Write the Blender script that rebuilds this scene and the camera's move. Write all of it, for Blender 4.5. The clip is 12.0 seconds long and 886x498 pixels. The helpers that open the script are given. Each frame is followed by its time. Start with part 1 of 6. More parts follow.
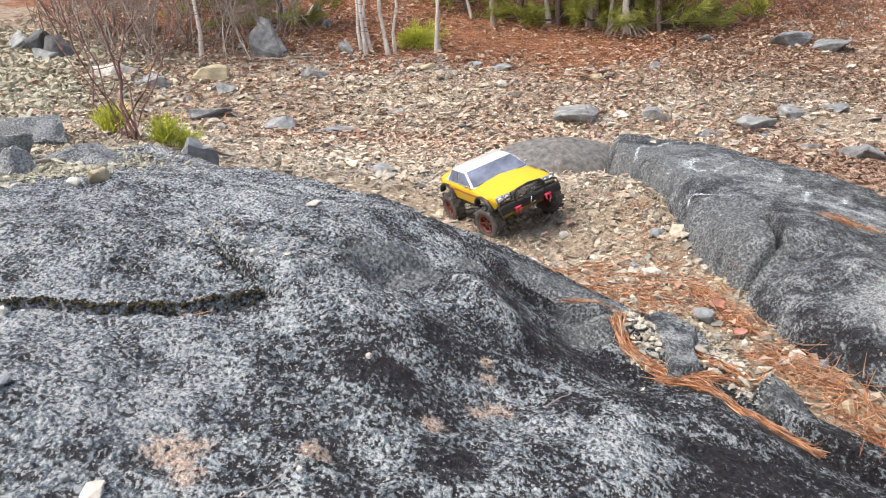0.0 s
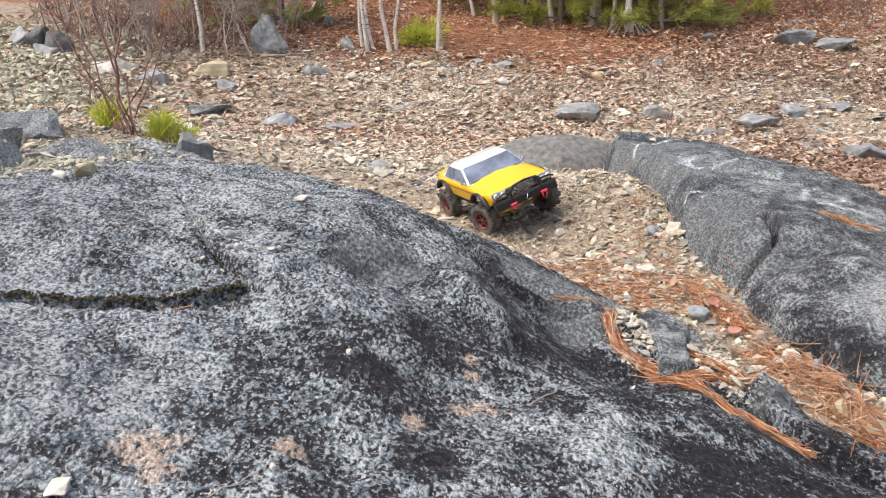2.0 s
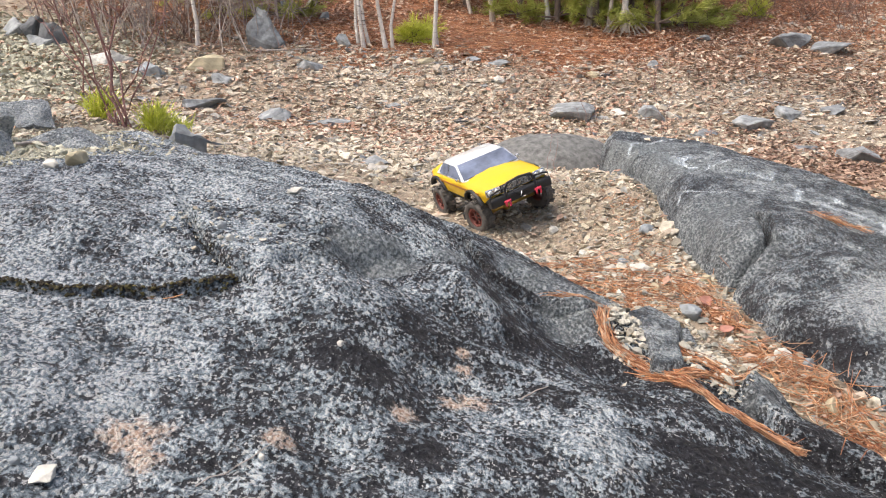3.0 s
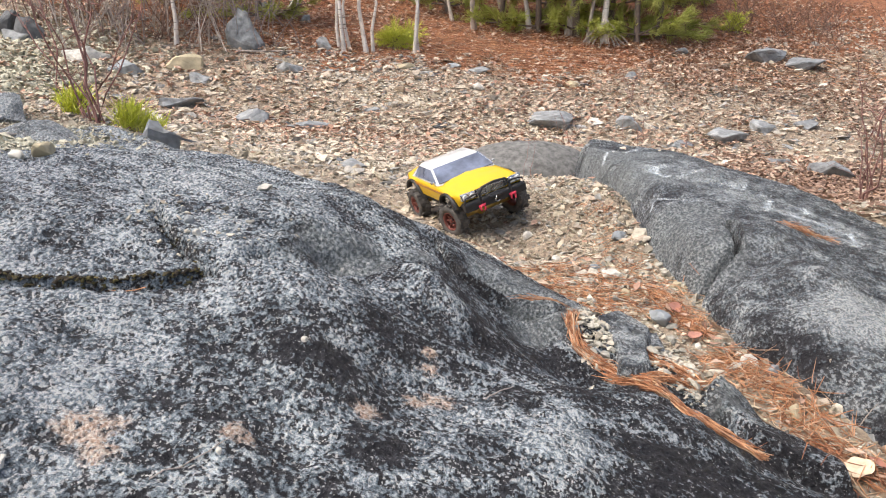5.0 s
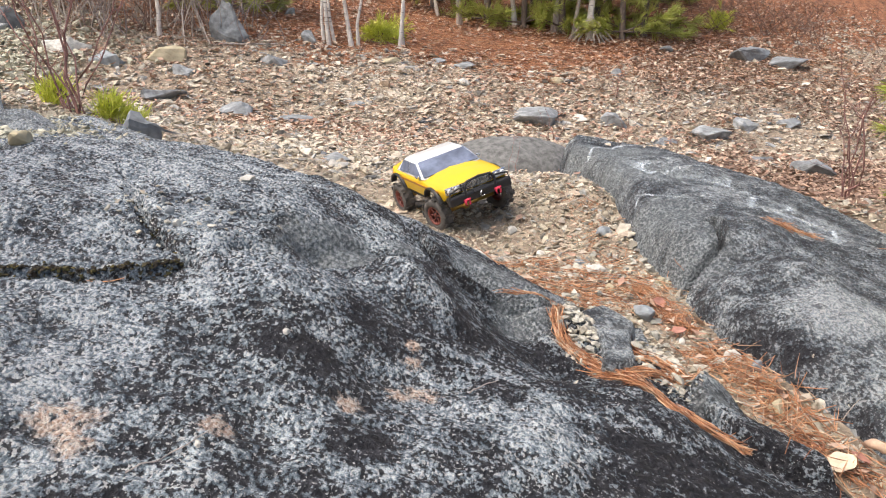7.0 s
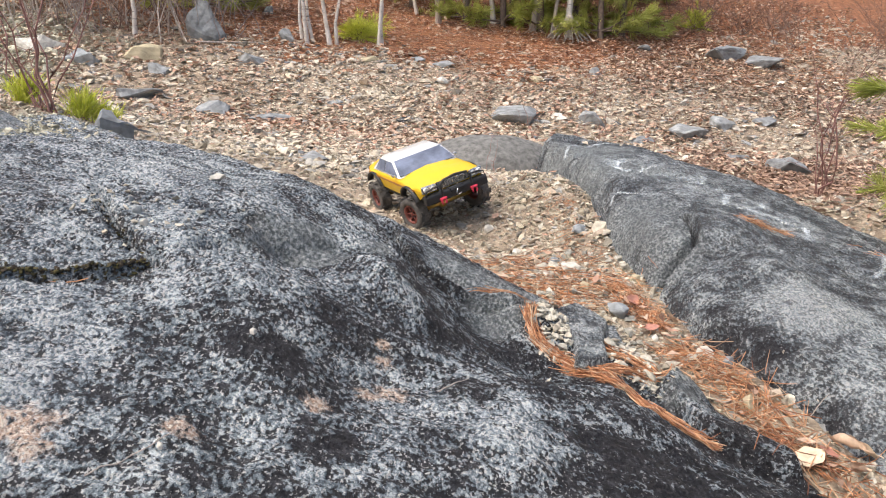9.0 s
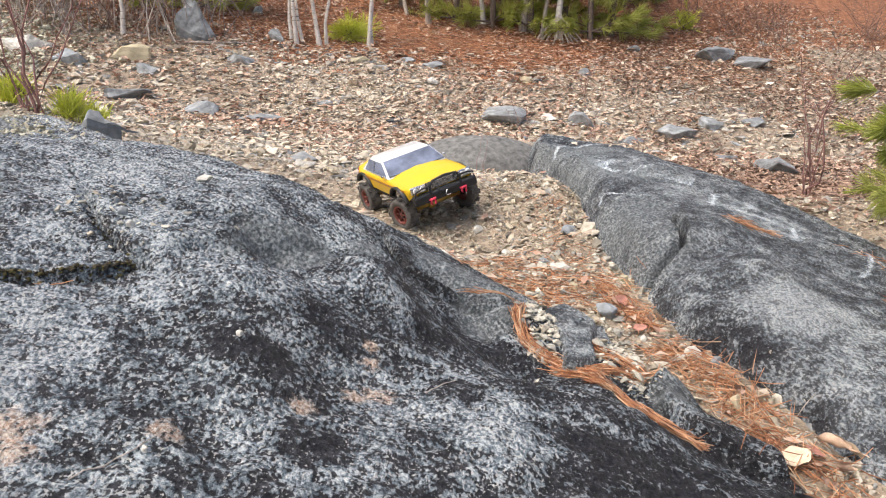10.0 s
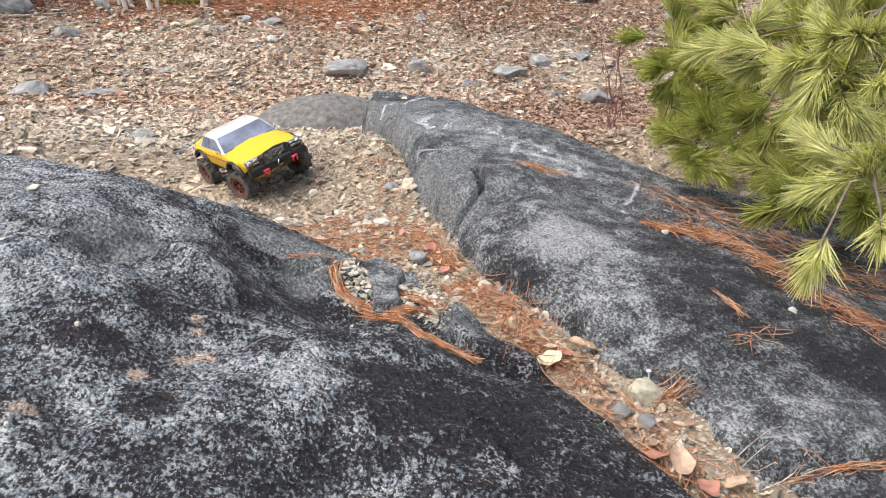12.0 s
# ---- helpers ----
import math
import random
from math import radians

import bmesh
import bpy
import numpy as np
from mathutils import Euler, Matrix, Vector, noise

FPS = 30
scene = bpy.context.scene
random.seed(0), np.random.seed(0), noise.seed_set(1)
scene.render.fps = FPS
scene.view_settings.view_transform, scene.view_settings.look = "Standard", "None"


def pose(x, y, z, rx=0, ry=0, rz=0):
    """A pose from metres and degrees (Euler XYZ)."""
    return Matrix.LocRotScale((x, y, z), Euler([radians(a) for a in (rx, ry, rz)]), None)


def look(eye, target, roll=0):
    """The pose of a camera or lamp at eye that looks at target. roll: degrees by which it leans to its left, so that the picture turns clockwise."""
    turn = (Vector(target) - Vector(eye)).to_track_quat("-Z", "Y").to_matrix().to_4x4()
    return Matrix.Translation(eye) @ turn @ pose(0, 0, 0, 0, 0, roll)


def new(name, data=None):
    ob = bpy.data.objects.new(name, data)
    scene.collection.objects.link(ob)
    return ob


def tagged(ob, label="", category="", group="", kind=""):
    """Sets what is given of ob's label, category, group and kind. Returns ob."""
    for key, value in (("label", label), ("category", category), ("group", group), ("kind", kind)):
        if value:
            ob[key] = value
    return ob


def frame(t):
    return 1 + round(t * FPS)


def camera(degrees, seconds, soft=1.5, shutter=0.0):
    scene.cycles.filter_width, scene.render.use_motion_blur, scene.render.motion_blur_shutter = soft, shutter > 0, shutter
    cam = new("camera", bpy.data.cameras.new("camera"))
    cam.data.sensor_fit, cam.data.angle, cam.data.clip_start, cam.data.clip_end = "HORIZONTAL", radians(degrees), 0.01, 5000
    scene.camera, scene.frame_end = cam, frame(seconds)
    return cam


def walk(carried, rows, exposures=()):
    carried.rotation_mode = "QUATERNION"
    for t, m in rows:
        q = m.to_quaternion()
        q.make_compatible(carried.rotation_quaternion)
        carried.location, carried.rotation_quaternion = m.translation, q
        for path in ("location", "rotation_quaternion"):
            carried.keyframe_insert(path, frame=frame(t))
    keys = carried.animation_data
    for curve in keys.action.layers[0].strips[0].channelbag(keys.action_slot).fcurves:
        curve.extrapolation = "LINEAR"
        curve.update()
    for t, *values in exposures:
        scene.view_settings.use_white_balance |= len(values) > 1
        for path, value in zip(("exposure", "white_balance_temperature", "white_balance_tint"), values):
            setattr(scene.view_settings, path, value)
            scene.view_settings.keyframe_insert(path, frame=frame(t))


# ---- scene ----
cam = camera(59.8, 12.0, soft=1.1)
PATH = [
    (0, (0.097, -0.06, 1.05), (-0.053, 1.859, 0.506), -3.0),
    (0.5, (0.103, -0.056, 1.057), (-0.056, 1.863, 0.517), -3.1),
    (1, (0.109, -0.05, 1.044), (-0.058, 1.868, 0.504), -3.2),
    (1.5, (0.12, -0.043, 1.042), (-0.045, 1.875, 0.5), -3.1),
    (2, (0.125, -0.042, 1.039), (-0.034, 1.875, 0.491), -2.8),
    (2.5, (0.127, -0.04, 1.035), (-0.025, 1.877, 0.484), -2.5),
    (3, (0.125, -0.039, 1.029), (-0.017, 1.878, 0.477), -1.9),
    (5, (0.14, -0.038, 1.015), (0.055, 1.887, 0.479), -0.3),
    (5.5, (0.139, -0.037, 1.011), (0.063, 1.888, 0.476), -0.0),
    (6, (0.142, -0.035, 1.015), (0.076, 1.891, 0.478), 0.1),
    (6.5, (0.14, -0.031, 1.012), (0.084, 1.894, 0.471), 0.3),
    (7, (0.139, -0.027, 1.006), (0.095, 1.897, 0.46), 0.4),
    (9, (0.157, -0.023, 1.004), (0.161, 1.9, 0.456), 0.5),
    (9.5, (0.163, -0.019, 1.002), (0.178, 1.905, 0.454), 0.5),
    (10, (0.162, -0.022, 1.005), (0.19, 1.902, 0.458), 0.6),
    (10.5, (0.161, -0.022, 1.004), (0.212, 1.897, 0.446), 0.5),
    (11, (0.167, -0.02, 1.002), (0.26, 1.893, 0.425), 0.2),
    (11.5, (0.194, -0.07, 1.021), (0.365, 1.821, 0.392), -0.5),
    (11.6, (0.207, -0.112, 1.045), (0.42, 1.77, 0.403), -0.9),
    (11.8, (0.247, -0.215, 1.108), (0.522, 1.642, 0.423), -1.9),
    (12, (0.294, -0.305, 1.139), (0.631, 1.54, 0.444), -2.9),
]
walk(cam, [(t, look(eye, target, roll)) for t, eye, target, roll in PATH])


# ---- light: a bright overcast sky ----
SUN_UP, SUN_ROUND = 60.0, 245.0
world = bpy.data.worlds.new("world")
scene.world = world
world.use_nodes = True
wn = world.node_tree.nodes
sky = wn.new("ShaderNodeTexSky")
sky.sky_type = 'NISHITA'
sky.sun_disc = False
sky.sun_elevation = radians(SUN_UP)
sky.sun_rotation = radians(SUN_ROUND)
sky.air_density, sky.dust_density, sky.ozone_density = 1.0, 7.0, 0.8
wn["Background"].inputs["Strength"].default_value = 0.15
world.node_tree.links.new(sky.outputs["Color"], wn["Background"].inputs["Color"])
sun_data = bpy.data.lights.new("sun", "SUN")
sun_data.energy, sun_data.angle, sun_data.color = 1.2, radians(45), (1.0, 0.97, 0.92)
sun = new("sun", sun_data)
sun.rotation_euler = Euler((radians(90 - SUN_UP), 0, radians(180 - SUN_ROUND)))
scene.view_settings.exposure = 0.56

# ---- materials ----
def nodes_of(name, rough=0.85, metal=0.0, color=(0.3, 0.3, 0.3)):
    m = bpy.data.materials.new(name)
    m.use_nodes = True
    b = m.node_tree.nodes["Principled BSDF"]
    b.inputs["Roughness"].default_value = rough
    b.inputs["Metallic"].default_value = metal
    b.inputs["Base Color"].default_value = (*color, 1)
    return m, m.node_tree.nodes, m.node_tree.links, b


def coords(n, l, scale=(1, 1, 1), turn=(0, 0, 0), world_space=True):
    """Coordinates in metres, stretched and turned."""
    c = n.new("ShaderNodeNewGeometry" if world_space else "ShaderNodeTexCoord")
    mp = n.new("ShaderNodeMapping")
    mp.inputs["Scale"].default_value = scale
    mp.inputs["Rotation"].default_value = [radians(a) for a in turn]
    l.new(c.outputs["Position" if world_space else "Object"], mp.inputs["Vector"])
    return mp.outputs["Vector"]


def noise_tex(n, l, vec, scale, detail=6.0, rough=0.6, warp=0.0):
    t = n.new("ShaderNodeTexNoise")
    t.inputs["Scale"].default_value = scale
    t.inputs["Detail"].default_value = detail
    t.inputs["Roughness"].default_value = rough
    t.inputs["Distortion"].default_value = warp
    l.new(vec, t.inputs["Vector"])
    return t.outputs["Fac"]


def ramp(n, l, fac, stops):
    r = n.new("ShaderNodeValToRGB")
    e = r.color_ramp.elements
    while len(e) < len(stops):
        e.new(0.5)
    for el, (p, c) in zip(e, stops):
        el.position = p
        el.color = (*c, 1) if len(c) == 3 else c
    l.new(fac, r.inputs["Fac"])
    return r.outputs["Color"]


def grey(v):
    return (v, v, v)


def mixed(n, l, fac, a, b, mode="MIX"):
    x = n.new("ShaderNodeMix")
    x.data_type, x.blend_type = "RGBA", mode
    for sock, val in ((x.inputs[0], fac), (x.inputs[6], a), (x.inputs[7], b)):
        if isinstance(val, (int, float)):
            sock.default_value = val
        elif isinstance(val, tuple):
            sock.default_value = (*val, 1)
        else:
            l.new(val, sock)
    return x.outputs[2]


def calc(n, l, op, a, b=0.0):
    x = n.new("ShaderNodeMath")
    x.operation = op
    x.use_clamp = op in ("MULTIPLY_ADD",)
    for sock, val in zip(x.inputs, (a, b)):
        if isinstance(val, (int, float)):
            sock.default_value = val
        else:
            l.new(val, sock)
    return x.outputs[0]


def bump(n, l, b, height, strength=0.5, dist=0.005):
    bp = n.new("ShaderNodeBump")
    bp.inputs["Strength"].default_value = strength
    bp.inputs["Distance"].default_value = dist
    l.new(height, bp.inputs["Height"])
    l.new(bp.outputs["Normal"], b.inputs["Normal"])


def blob(n, l, place, radius, wobble=0.5):
    """1 near a place of the world, fading to 0 at the radius, with a ragged rim."""
    geo = n.new("ShaderNodeNewGeometry")
    d = n.new("ShaderNodeVectorMath")
    d.operation = "DISTANCE"
    d.inputs[1].default_value = place
    l.new(geo.outputs["Position"], d.inputs[0])
    f = noise_tex(n, l, geo.outputs["Position"], 1.6 / radius, 5, 0.7)
    s = calc(n, l, "DIVIDE", d.outputs["Value"], radius)
    s = calc(n, l, "ADD", s, calc(n, l, "MULTIPLY", calc(n, l, "SUBTRACT", f, 0.5), wobble * 4))
    return ramp(n, l, s, [(0.55, grey(1)), (1.0, grey(0))])


def rock_material(name, stain_places=(), cover=0.45, west_gain=1.0, pale=(), dark=(), smooth_places=(), calm=0.12):
    """Dark foliated rock, overgrown by crusts of grey lichen that lie in streaks along the grain."""
    m, n, l, b = nodes_of(name, 0.8)
    v = coords(n, l, (0.92, 1.0, 1.0), (0, 0, 10))
    flat = coords(n, l)
    big = noise_tex(n, l, flat, 2.2, 4, 0.55)
    mid = noise_tex(n, l, v, 13, 5, 0.62, 0.15)
    crust = noise_tex(n, l, v, 50, 8, 0.66)
    stretched = coords(n, l, (1.0, 0.72, 1.0), (0, 0, 10))
    fleck = noise_tex(n, l, stretched, 135, 4, 0.62)
    crumb = noise_tex(n, l, stretched, 230, 2, 0.55)
    grain = noise_tex(n, l, flat, 620, 2, 0.7)
    geo = n.new("ShaderNodeNewGeometry")
    sep = n.new("ShaderNodeSeparateXYZ")
    l.new(geo.outputs["Position"], sep.inputs[0])
    west = ramp(n, l, calc(n, l, "ADD", calc(n, l, "MULTIPLY", sep.outputs["X"], 0.7), calc(n, l, "ADD", calc(n, l, "MULTIPLY", big, 0.7), 0.15)), [(0.12, grey(1)), (0.62, grey(0))])
    patch = calc(n, l, "ADD", calc(n, l, "MULTIPLY", west, 0.42 * west_gain), cover)
    for places, gain in ((pale, 0.25), (dark, -0.34)):
        for place, radius in places:
            patch = calc(n, l, "ADD", patch, calc(n, l, "MULTIPLY", blob(n, l, place, radius, 0.30), gain))
    patch = calc(n, l, "ADD", patch, calc(n, l, "MULTIPLY", calc(n, l, "SUBTRACT", mid, 0.5), 2.5))
    # how much of the dark stone is overgrown
    over = calc(n, l, "ADD", crust, calc(n, l, "MULTIPLY", calc(n, l, "SUBTRACT", patch, 0.5), 0.17))
    over = calc(n, l, "ADD", over, calc(n, l, "MULTIPLY", calc(n, l, "SUBTRACT", fleck, 0.5), 0.75))
    mask = ramp(n, l, over, [(0.485, grey(0)), (0.52, grey(1))])
    stone_c = ramp(n, l, fleck, [(0.40, (0.009, 0.0088, 0.0108)), (0.5, (0.031, 0.030, 0.036)), (0.60, (0.086, 0.086, 0.095))])
    lichen = ramp(n, l, calc(n, l, "ADD", calc(n, l, "MULTIPLY", fleck, 0.7), calc(n, l, "MULTIPLY", mid, 0.3)),
                  [(0.43, (0.060, 0.074, 0.090)), (0.48, (0.160, 0.200, 0.231)), (0.54, (0.266, 0.318, 0.350)), (0.61, (0.545, 0.60, 0.62))])
    base = mixed(n, l, mask, stone_c, lichen)
    # bright old crusts in small scattered scales
    scale_f = ramp(n, l, calc(n, l, "ADD", crumb, calc(n, l, "MULTIPLY", calc(n, l, "SUBTRACT", patch, 0.5), 0.10)), [(0.59, grey(0)), (0.63, grey(0.8))])
    base = mixed(n, l, scale_f, base, (0.62, 0.63, 0.61))
    pit_f = ramp(n, l, crumb, [(0.36, grey(0.7)), (0.42, grey(0))])
    base = mixed(n, l, pit_f, base, (0.020, 0.020, 0.025))
    base = mixed(n, l, 1.0, base, ramp(n, l, grain, [(0.3, grey(0.82)), (0.7, grey(1.18))]), "MULTIPLY")
    base = mixed(n, l, 1.0, base, ramp(n, l, big, [(0.3, (0.78, 0.78, 0.82)), (0.7, (1.12, 1.12, 1.11))]), "MULTIPLY")
    base = mixed(n, l, 1.0, base, ramp(n, l, patch, [(0.0, grey(0.66)), (1.0, grey(1.22))]), "MULTIPLY")
    base = mixed(n, l, calm, base, ramp(n, l, calc(n, l, "ADD", calc(n, l, "MULTIPLY", patch, 0.5), calc(n, l, "MULTIPLY", fleck, 0.5)), [(0.25, (0.040, 0.040, 0.046)), (0.5, (0.120, 0.132, 0.142)), (0.75, (0.34, 0.36, 0.365))]))
    for place, radius in smooth_places:
        spot = calc(n, l, "MULTIPLY", blob(n, l, place, radius, 0.35), 0.72)
        base = mixed(n, l, spot, base, ramp(n, l, fleck, [(0.40, (0.125, 0.145, 0.152)), (0.5, (0.230, 0.256, 0.266)), (0.6, (0.38, 0.40, 0.405))]))
    for place, radius in stain_places:
        spot = blob(n, l, place, radius, 0.6)
        spot = mixed(n, l, 1.0, spot, ramp(n, l, fleck, [(0.38, grey(0.0)), (0.49, grey(0.9))]), "MULTIPLY")
        base = mixed(n, l, spot, base, ramp(n, l, crumb, [(0.38, (0.52, 0.36, 0.27)), (0.62, (0.82, 0.72, 0.62))]))
    l.new(base, b.inputs["Base Color"])
    l.new(ramp(n, l, over, [(0.4, grey(0.55)), (0.6, grey(0.92))]), b.inputs["Roughness"])
    h = calc(n, l, "ADD", calc(n, l, "MULTIPLY", mask, 0.10), calc(n, l, "MULTIPLY", crust, 0.75))
    h = calc(n, l, "ADD", h, calc(n, l, "ADD", calc(n, l, "MULTIPLY", fleck, 0.35), calc(n, l, "MULTIPLY", crumb, 0.16)))
    h = calc(n, l, "ADD", h, calc(n, l, "MULTIPLY", mid, 1.5))
    bump(n, l, b, h, 1.0, 0.030)
    b.inputs["Specular IOR Level"].default_value = 0.3
    return m


def island_material(name, stops, rough=0.85, scale=60.0, vary=0.35, dist=0.002, spec=0.3):
    """Many loose pieces in one mesh, each with its own tone."""
    m, n, l, b = nodes_of(name, rough)
    geo = n.new("ShaderNodeNewGeometry")
    c = ramp(n, l, geo.outputs["Random Per Island"], stops)
    f = noise_tex(n, l, coords(n, l), scale, 5, 0.65)
    c = mixed(n, l, 1.0, c, ramp(n, l, f, [(0.3, grey(1 - vary)), (0.7, grey(1 + vary))]), "MULTIPLY")
    l.new(c, b.inputs["Base Color"])
    b.inputs["Specular IOR Level"].default_value = spec
    bump(n, l, b, f, 0.5, dist)
    return m


def plain_material(name, color, rough=0.6, metal=0.0, scale=30.0, vary=0.15, dist=0.0005, coat=0.0):
    m, n, l, b = nodes_of(name, rough, metal, color)
    f = noise_tex(n, l, coords(n, l, world_space=False), scale, 5, 0.6)
    c = mixed(n, l, 1.0, color, ramp(n, l, f, [(0.3, grey(1 - vary)), (0.7, grey(1 + vary))]), "MULTIPLY")
    l.new(c, b.inputs["Base Color"])
    l.new(ramp(n, l, f, [(0.3, grey(max(0.02, rough - 0.12))), (0.7, grey(min(1, rough + 0.12)))]), b.inputs["Roughness"])
    b.inputs["Coat Weight"].default_value = coat
    bump(n, l, b, f, 0.35, dist)
    return m


def ground_material(name):
    m, n, l, b = nodes_of(name, 0.95)
    v = coords(n, l)
    geo = n.new("ShaderNodeNewGeometry")
    sep = n.new("ShaderNodeSeparateXYZ")
    l.new(geo.outputs["Position"], sep.inputs[0])
    big = noise_tex(n, l, v, 0.9, 5, 0.6)
    mid = noise_tex(n, l, v, 14, 6, 0.65)
    fine = noise_tex(n, l, v, 90, 5, 0.7)
    soil = ramp(n, l, mid, [(0.3, (0.15, 0.115, 0.085)), (0.5, (0.31, 0.245, 0.18)), (0.7, (0.44, 0.37, 0.28))])
    duff = ramp(n, l, mid, [(0.3, (0.11, 0.045, 0.022)), (0.55, (0.27, 0.115, 0.055)), (0.75, (0.40, 0.21, 0.115))])
    east = calc(n, l, "MULTIPLY", calc(n, l, "MAXIMUM", calc(n, l, "SUBTRACT", calc(n, l, "ABSOLUTE", calc(n, l, "ADD", sep.outputs["X"], 0.9)), 2.1), 0.0), 0.06)
    far = calc(n, l, "ADD", calc(n, l, "SUBTRACT", calc(n, l, "MULTIPLY", sep.outputs["Y"], 0.1), east), calc(n, l, "MULTIPLY", big, 0.35))
    mask = ramp(n, l, far, [(0.97, grey(0)), (1.07, grey(1))])
    c = mixed(n, l, mask, soil, duff)
    c = mixed(n, l, 1.0, c, ramp(n, l, fine, [(0.3, grey(0.6)), (0.7, grey(1.4))]), "MULTIPLY")
    l.new(c, b.inputs["Base Color"])
    bump(n, l, b, calc(n, l, "ADD", mid, fine), 0.9, 0.01)
    return m


STAINS = [((-0.003, 0.87, 0.54), 0.024), ((0.086, 0.97, 0.507), 0.030), ((0.055, 0.945, 0.515), 0.024), ((-0.276, 0.694, 0.61), 0.040),
          ((-0.25, 0.66, 0.61), 0.03), ((-0.13, 0.745, 0.574), 0.026), ((0.069, 1.05, 0.52), 0.018), ((0.066, 1.09, 0.53), 0.015)]
PALE = [((0.03, 1.0, 0.54), 0.10), ((0.13, 0.98, 0.50), 0.09), ((-0.06, 0.82, 0.56), 0.10), ((0.17, 0.90, 0.505), 0.12), ((0.24, 0.88, 0.50), 0.12), ((0.09, 0.81, 0.52), 0.10), ((0.31, 0.90, 0.48), 0.11),
        ((0.02, 1.48, 0.58), 0.10), ((0.22, 1.74, 0.44), 0.16), ((0.34, 1.66, 0.41), 0.12), ((-0.15, 1.15, 0.64), 0.14), ((-0.35, 1.6, 0.70), 0.30), ((-0.45, 0.8, 0.66), 0.30), ((0.655, 1.33, 0.34), 0.09), ((-0.26, 1.25, 0.66), 0.10), ((0.03, 1.26, 0.59), 0.11), ((-0.05, 1.15, 0.60), 0.09), ((0.10, 1.25, 0.555), 0.10), ((-0.12, 1.45, 0.63), 0.10), ((-0.02, 1.55, 0.59), 0.10), ((-0.08, 1.62, 0.63), 0.09)]
DARK = [((0.01, 1.09, 0.56), 0.08), ((0.11, 1.12, 0.52), 0.06), ((-0.02, 0.93, 0.57), 0.08), ((0.15, 0.84, 0.51), 0.05), ((0.20, 1.02, 0.49), 0.06), ((0.02, 0.79, 0.54), 0.06), ((-0.08, 0.935, 0.60), 0.07), ((0.17, 1.28, 0.49), 0.07), ((0.29, 1.42, 0.38), 0.09), ((0.46, 1.30, 0.36), 0.10), ((0.40, 0.84, 0.46), 0.13), ((0.52, 0.85, 0.42), 0.22), ((0.70, 1.10, 0.33), 0.14),
        ((0.72, 0.75, 0.36), 0.30), ((-0.02, 1.72, 0.58), 0.08)]
SLICK = [((-0.14, 1.35, 0.61), 0.09), ((-0.08, 1.40, 0.59), 0.09), ((0.03, 1.50, 0.575), 0.06), ((0.64, 1.38, 0.34), 0.08), ((0.62, 1.28, 0.34), 0.06), ((-0.20, 1.28, 0.63), 0.05), ((0.28, 1.56, 0.39), 0.10), ((0.24, 1.76, 0.44), 0.15), ((0.37, 1.68, 0.40), 0.10)]
ROCK = rock_material("ledge_rock", STAINS, 0.34, 1.4, PALE, DARK, SLICK)
ROCK_OUT = rock_material("outcrop_rock", (), 0.53, 0.0, [((0.97, 1.62, 0.43), 0.13), ((1.0, 1.66, 0.43), 0.16), ((1.02, 1.56, 0.42), 0.16), ((0.93, 1.50, 0.41), 0.10), ((1.02, 1.48, 0.40), 0.14), ((0.95, 2.9, 0.49), 0.35), ((1.15, 2.45, 0.44), 0.35), ((1.25, 0.80, 0.27), 0.14), ((0.98, 1.25, 0.36), 0.13)],
                         [((1.34, 1.16, 0.33), 0.34), ((1.55, 0.9, 0.28), 0.25), ((0.79, 1.62, 0.36), 0.11), ((1.38, 1.5, 0.38), 0.25), ((0.84, 1.42, 0.35), 0.08), ((0.80, 1.52, 0.34), 0.09), ((0.86, 1.28, 0.33), 0.08)],
                         [((0.74, 2.3, 0.42), 0.22), ((0.78, 2.0, 0.42), 0.14), ((0.80, 2.9, 0.48), 0.3), ((0.78, 3.5, 0.46), 0.35)], 0.5)
GROUND = ground_material("forest_soil")
GRAVEL = island_material("gravel", [(0.0, (0.15, 0.14, 0.12)), (0.2, (0.37, 0.325, 0.245)), (0.5, (0.50, 0.45, 0.345)), (0.62, (0.29, 0.295, 0.285)), (0.75, (0.39, 0.31, 0.235)), (1.0, (0.55, 0.52, 0.43))])
PALE_GRAVEL = island_material("pale_gravel", [(0.0, (0.46, 0.41, 0.32)), (0.5, (0.66, 0.59, 0.47)), (1.0, (0.56, 0.47, 0.37))], scale=40)
RUBBLE = island_material("rubble", [(0.0, (0.20, 0.20, 0.195)), (0.2, (0.44, 0.385, 0.30)), (0.5, (0.57, 0.51, 0.41)), (0.66, (0.33, 0.33, 0.315)), (0.78, (0.50, 0.41, 0.32)), (1.0, (0.70, 0.65, 0.55))], scale=30)
LEAF = island_material("dead_leaf", [(0.0, (0.27, 0.165, 0.12)), (0.25, (0.41, 0.255, 0.185)), (0.5, (0.51, 0.375, 0.285)), (0.75, (0.59, 0.49, 0.385)), (1.0, (0.40, 0.225, 0.155))], rough=0.7, scale=45, dist=0.001)
NEEDLE = island_material("dead_needle", [(0.0, (0.20, 0.08, 0.045)), (0.35, (0.44, 0.20, 0.10)), (0.7, (0.60, 0.32, 0.17)), (0.9, (0.58, 0.44, 0.31)), (1.0, (0.28, 0.14, 0.08))], rough=0.5, scale=40, dist=0.0003)
PEBBLE = island_material("pale_pebble", [(0.0, (0.22, 0.22, 0.20)), (0.4, (0.42, 0.40, 0.335)), (0.7, (0.56, 0.53, 0.45)), (1.0, (0.36, 0.31, 0.235))], 0.8, 90)
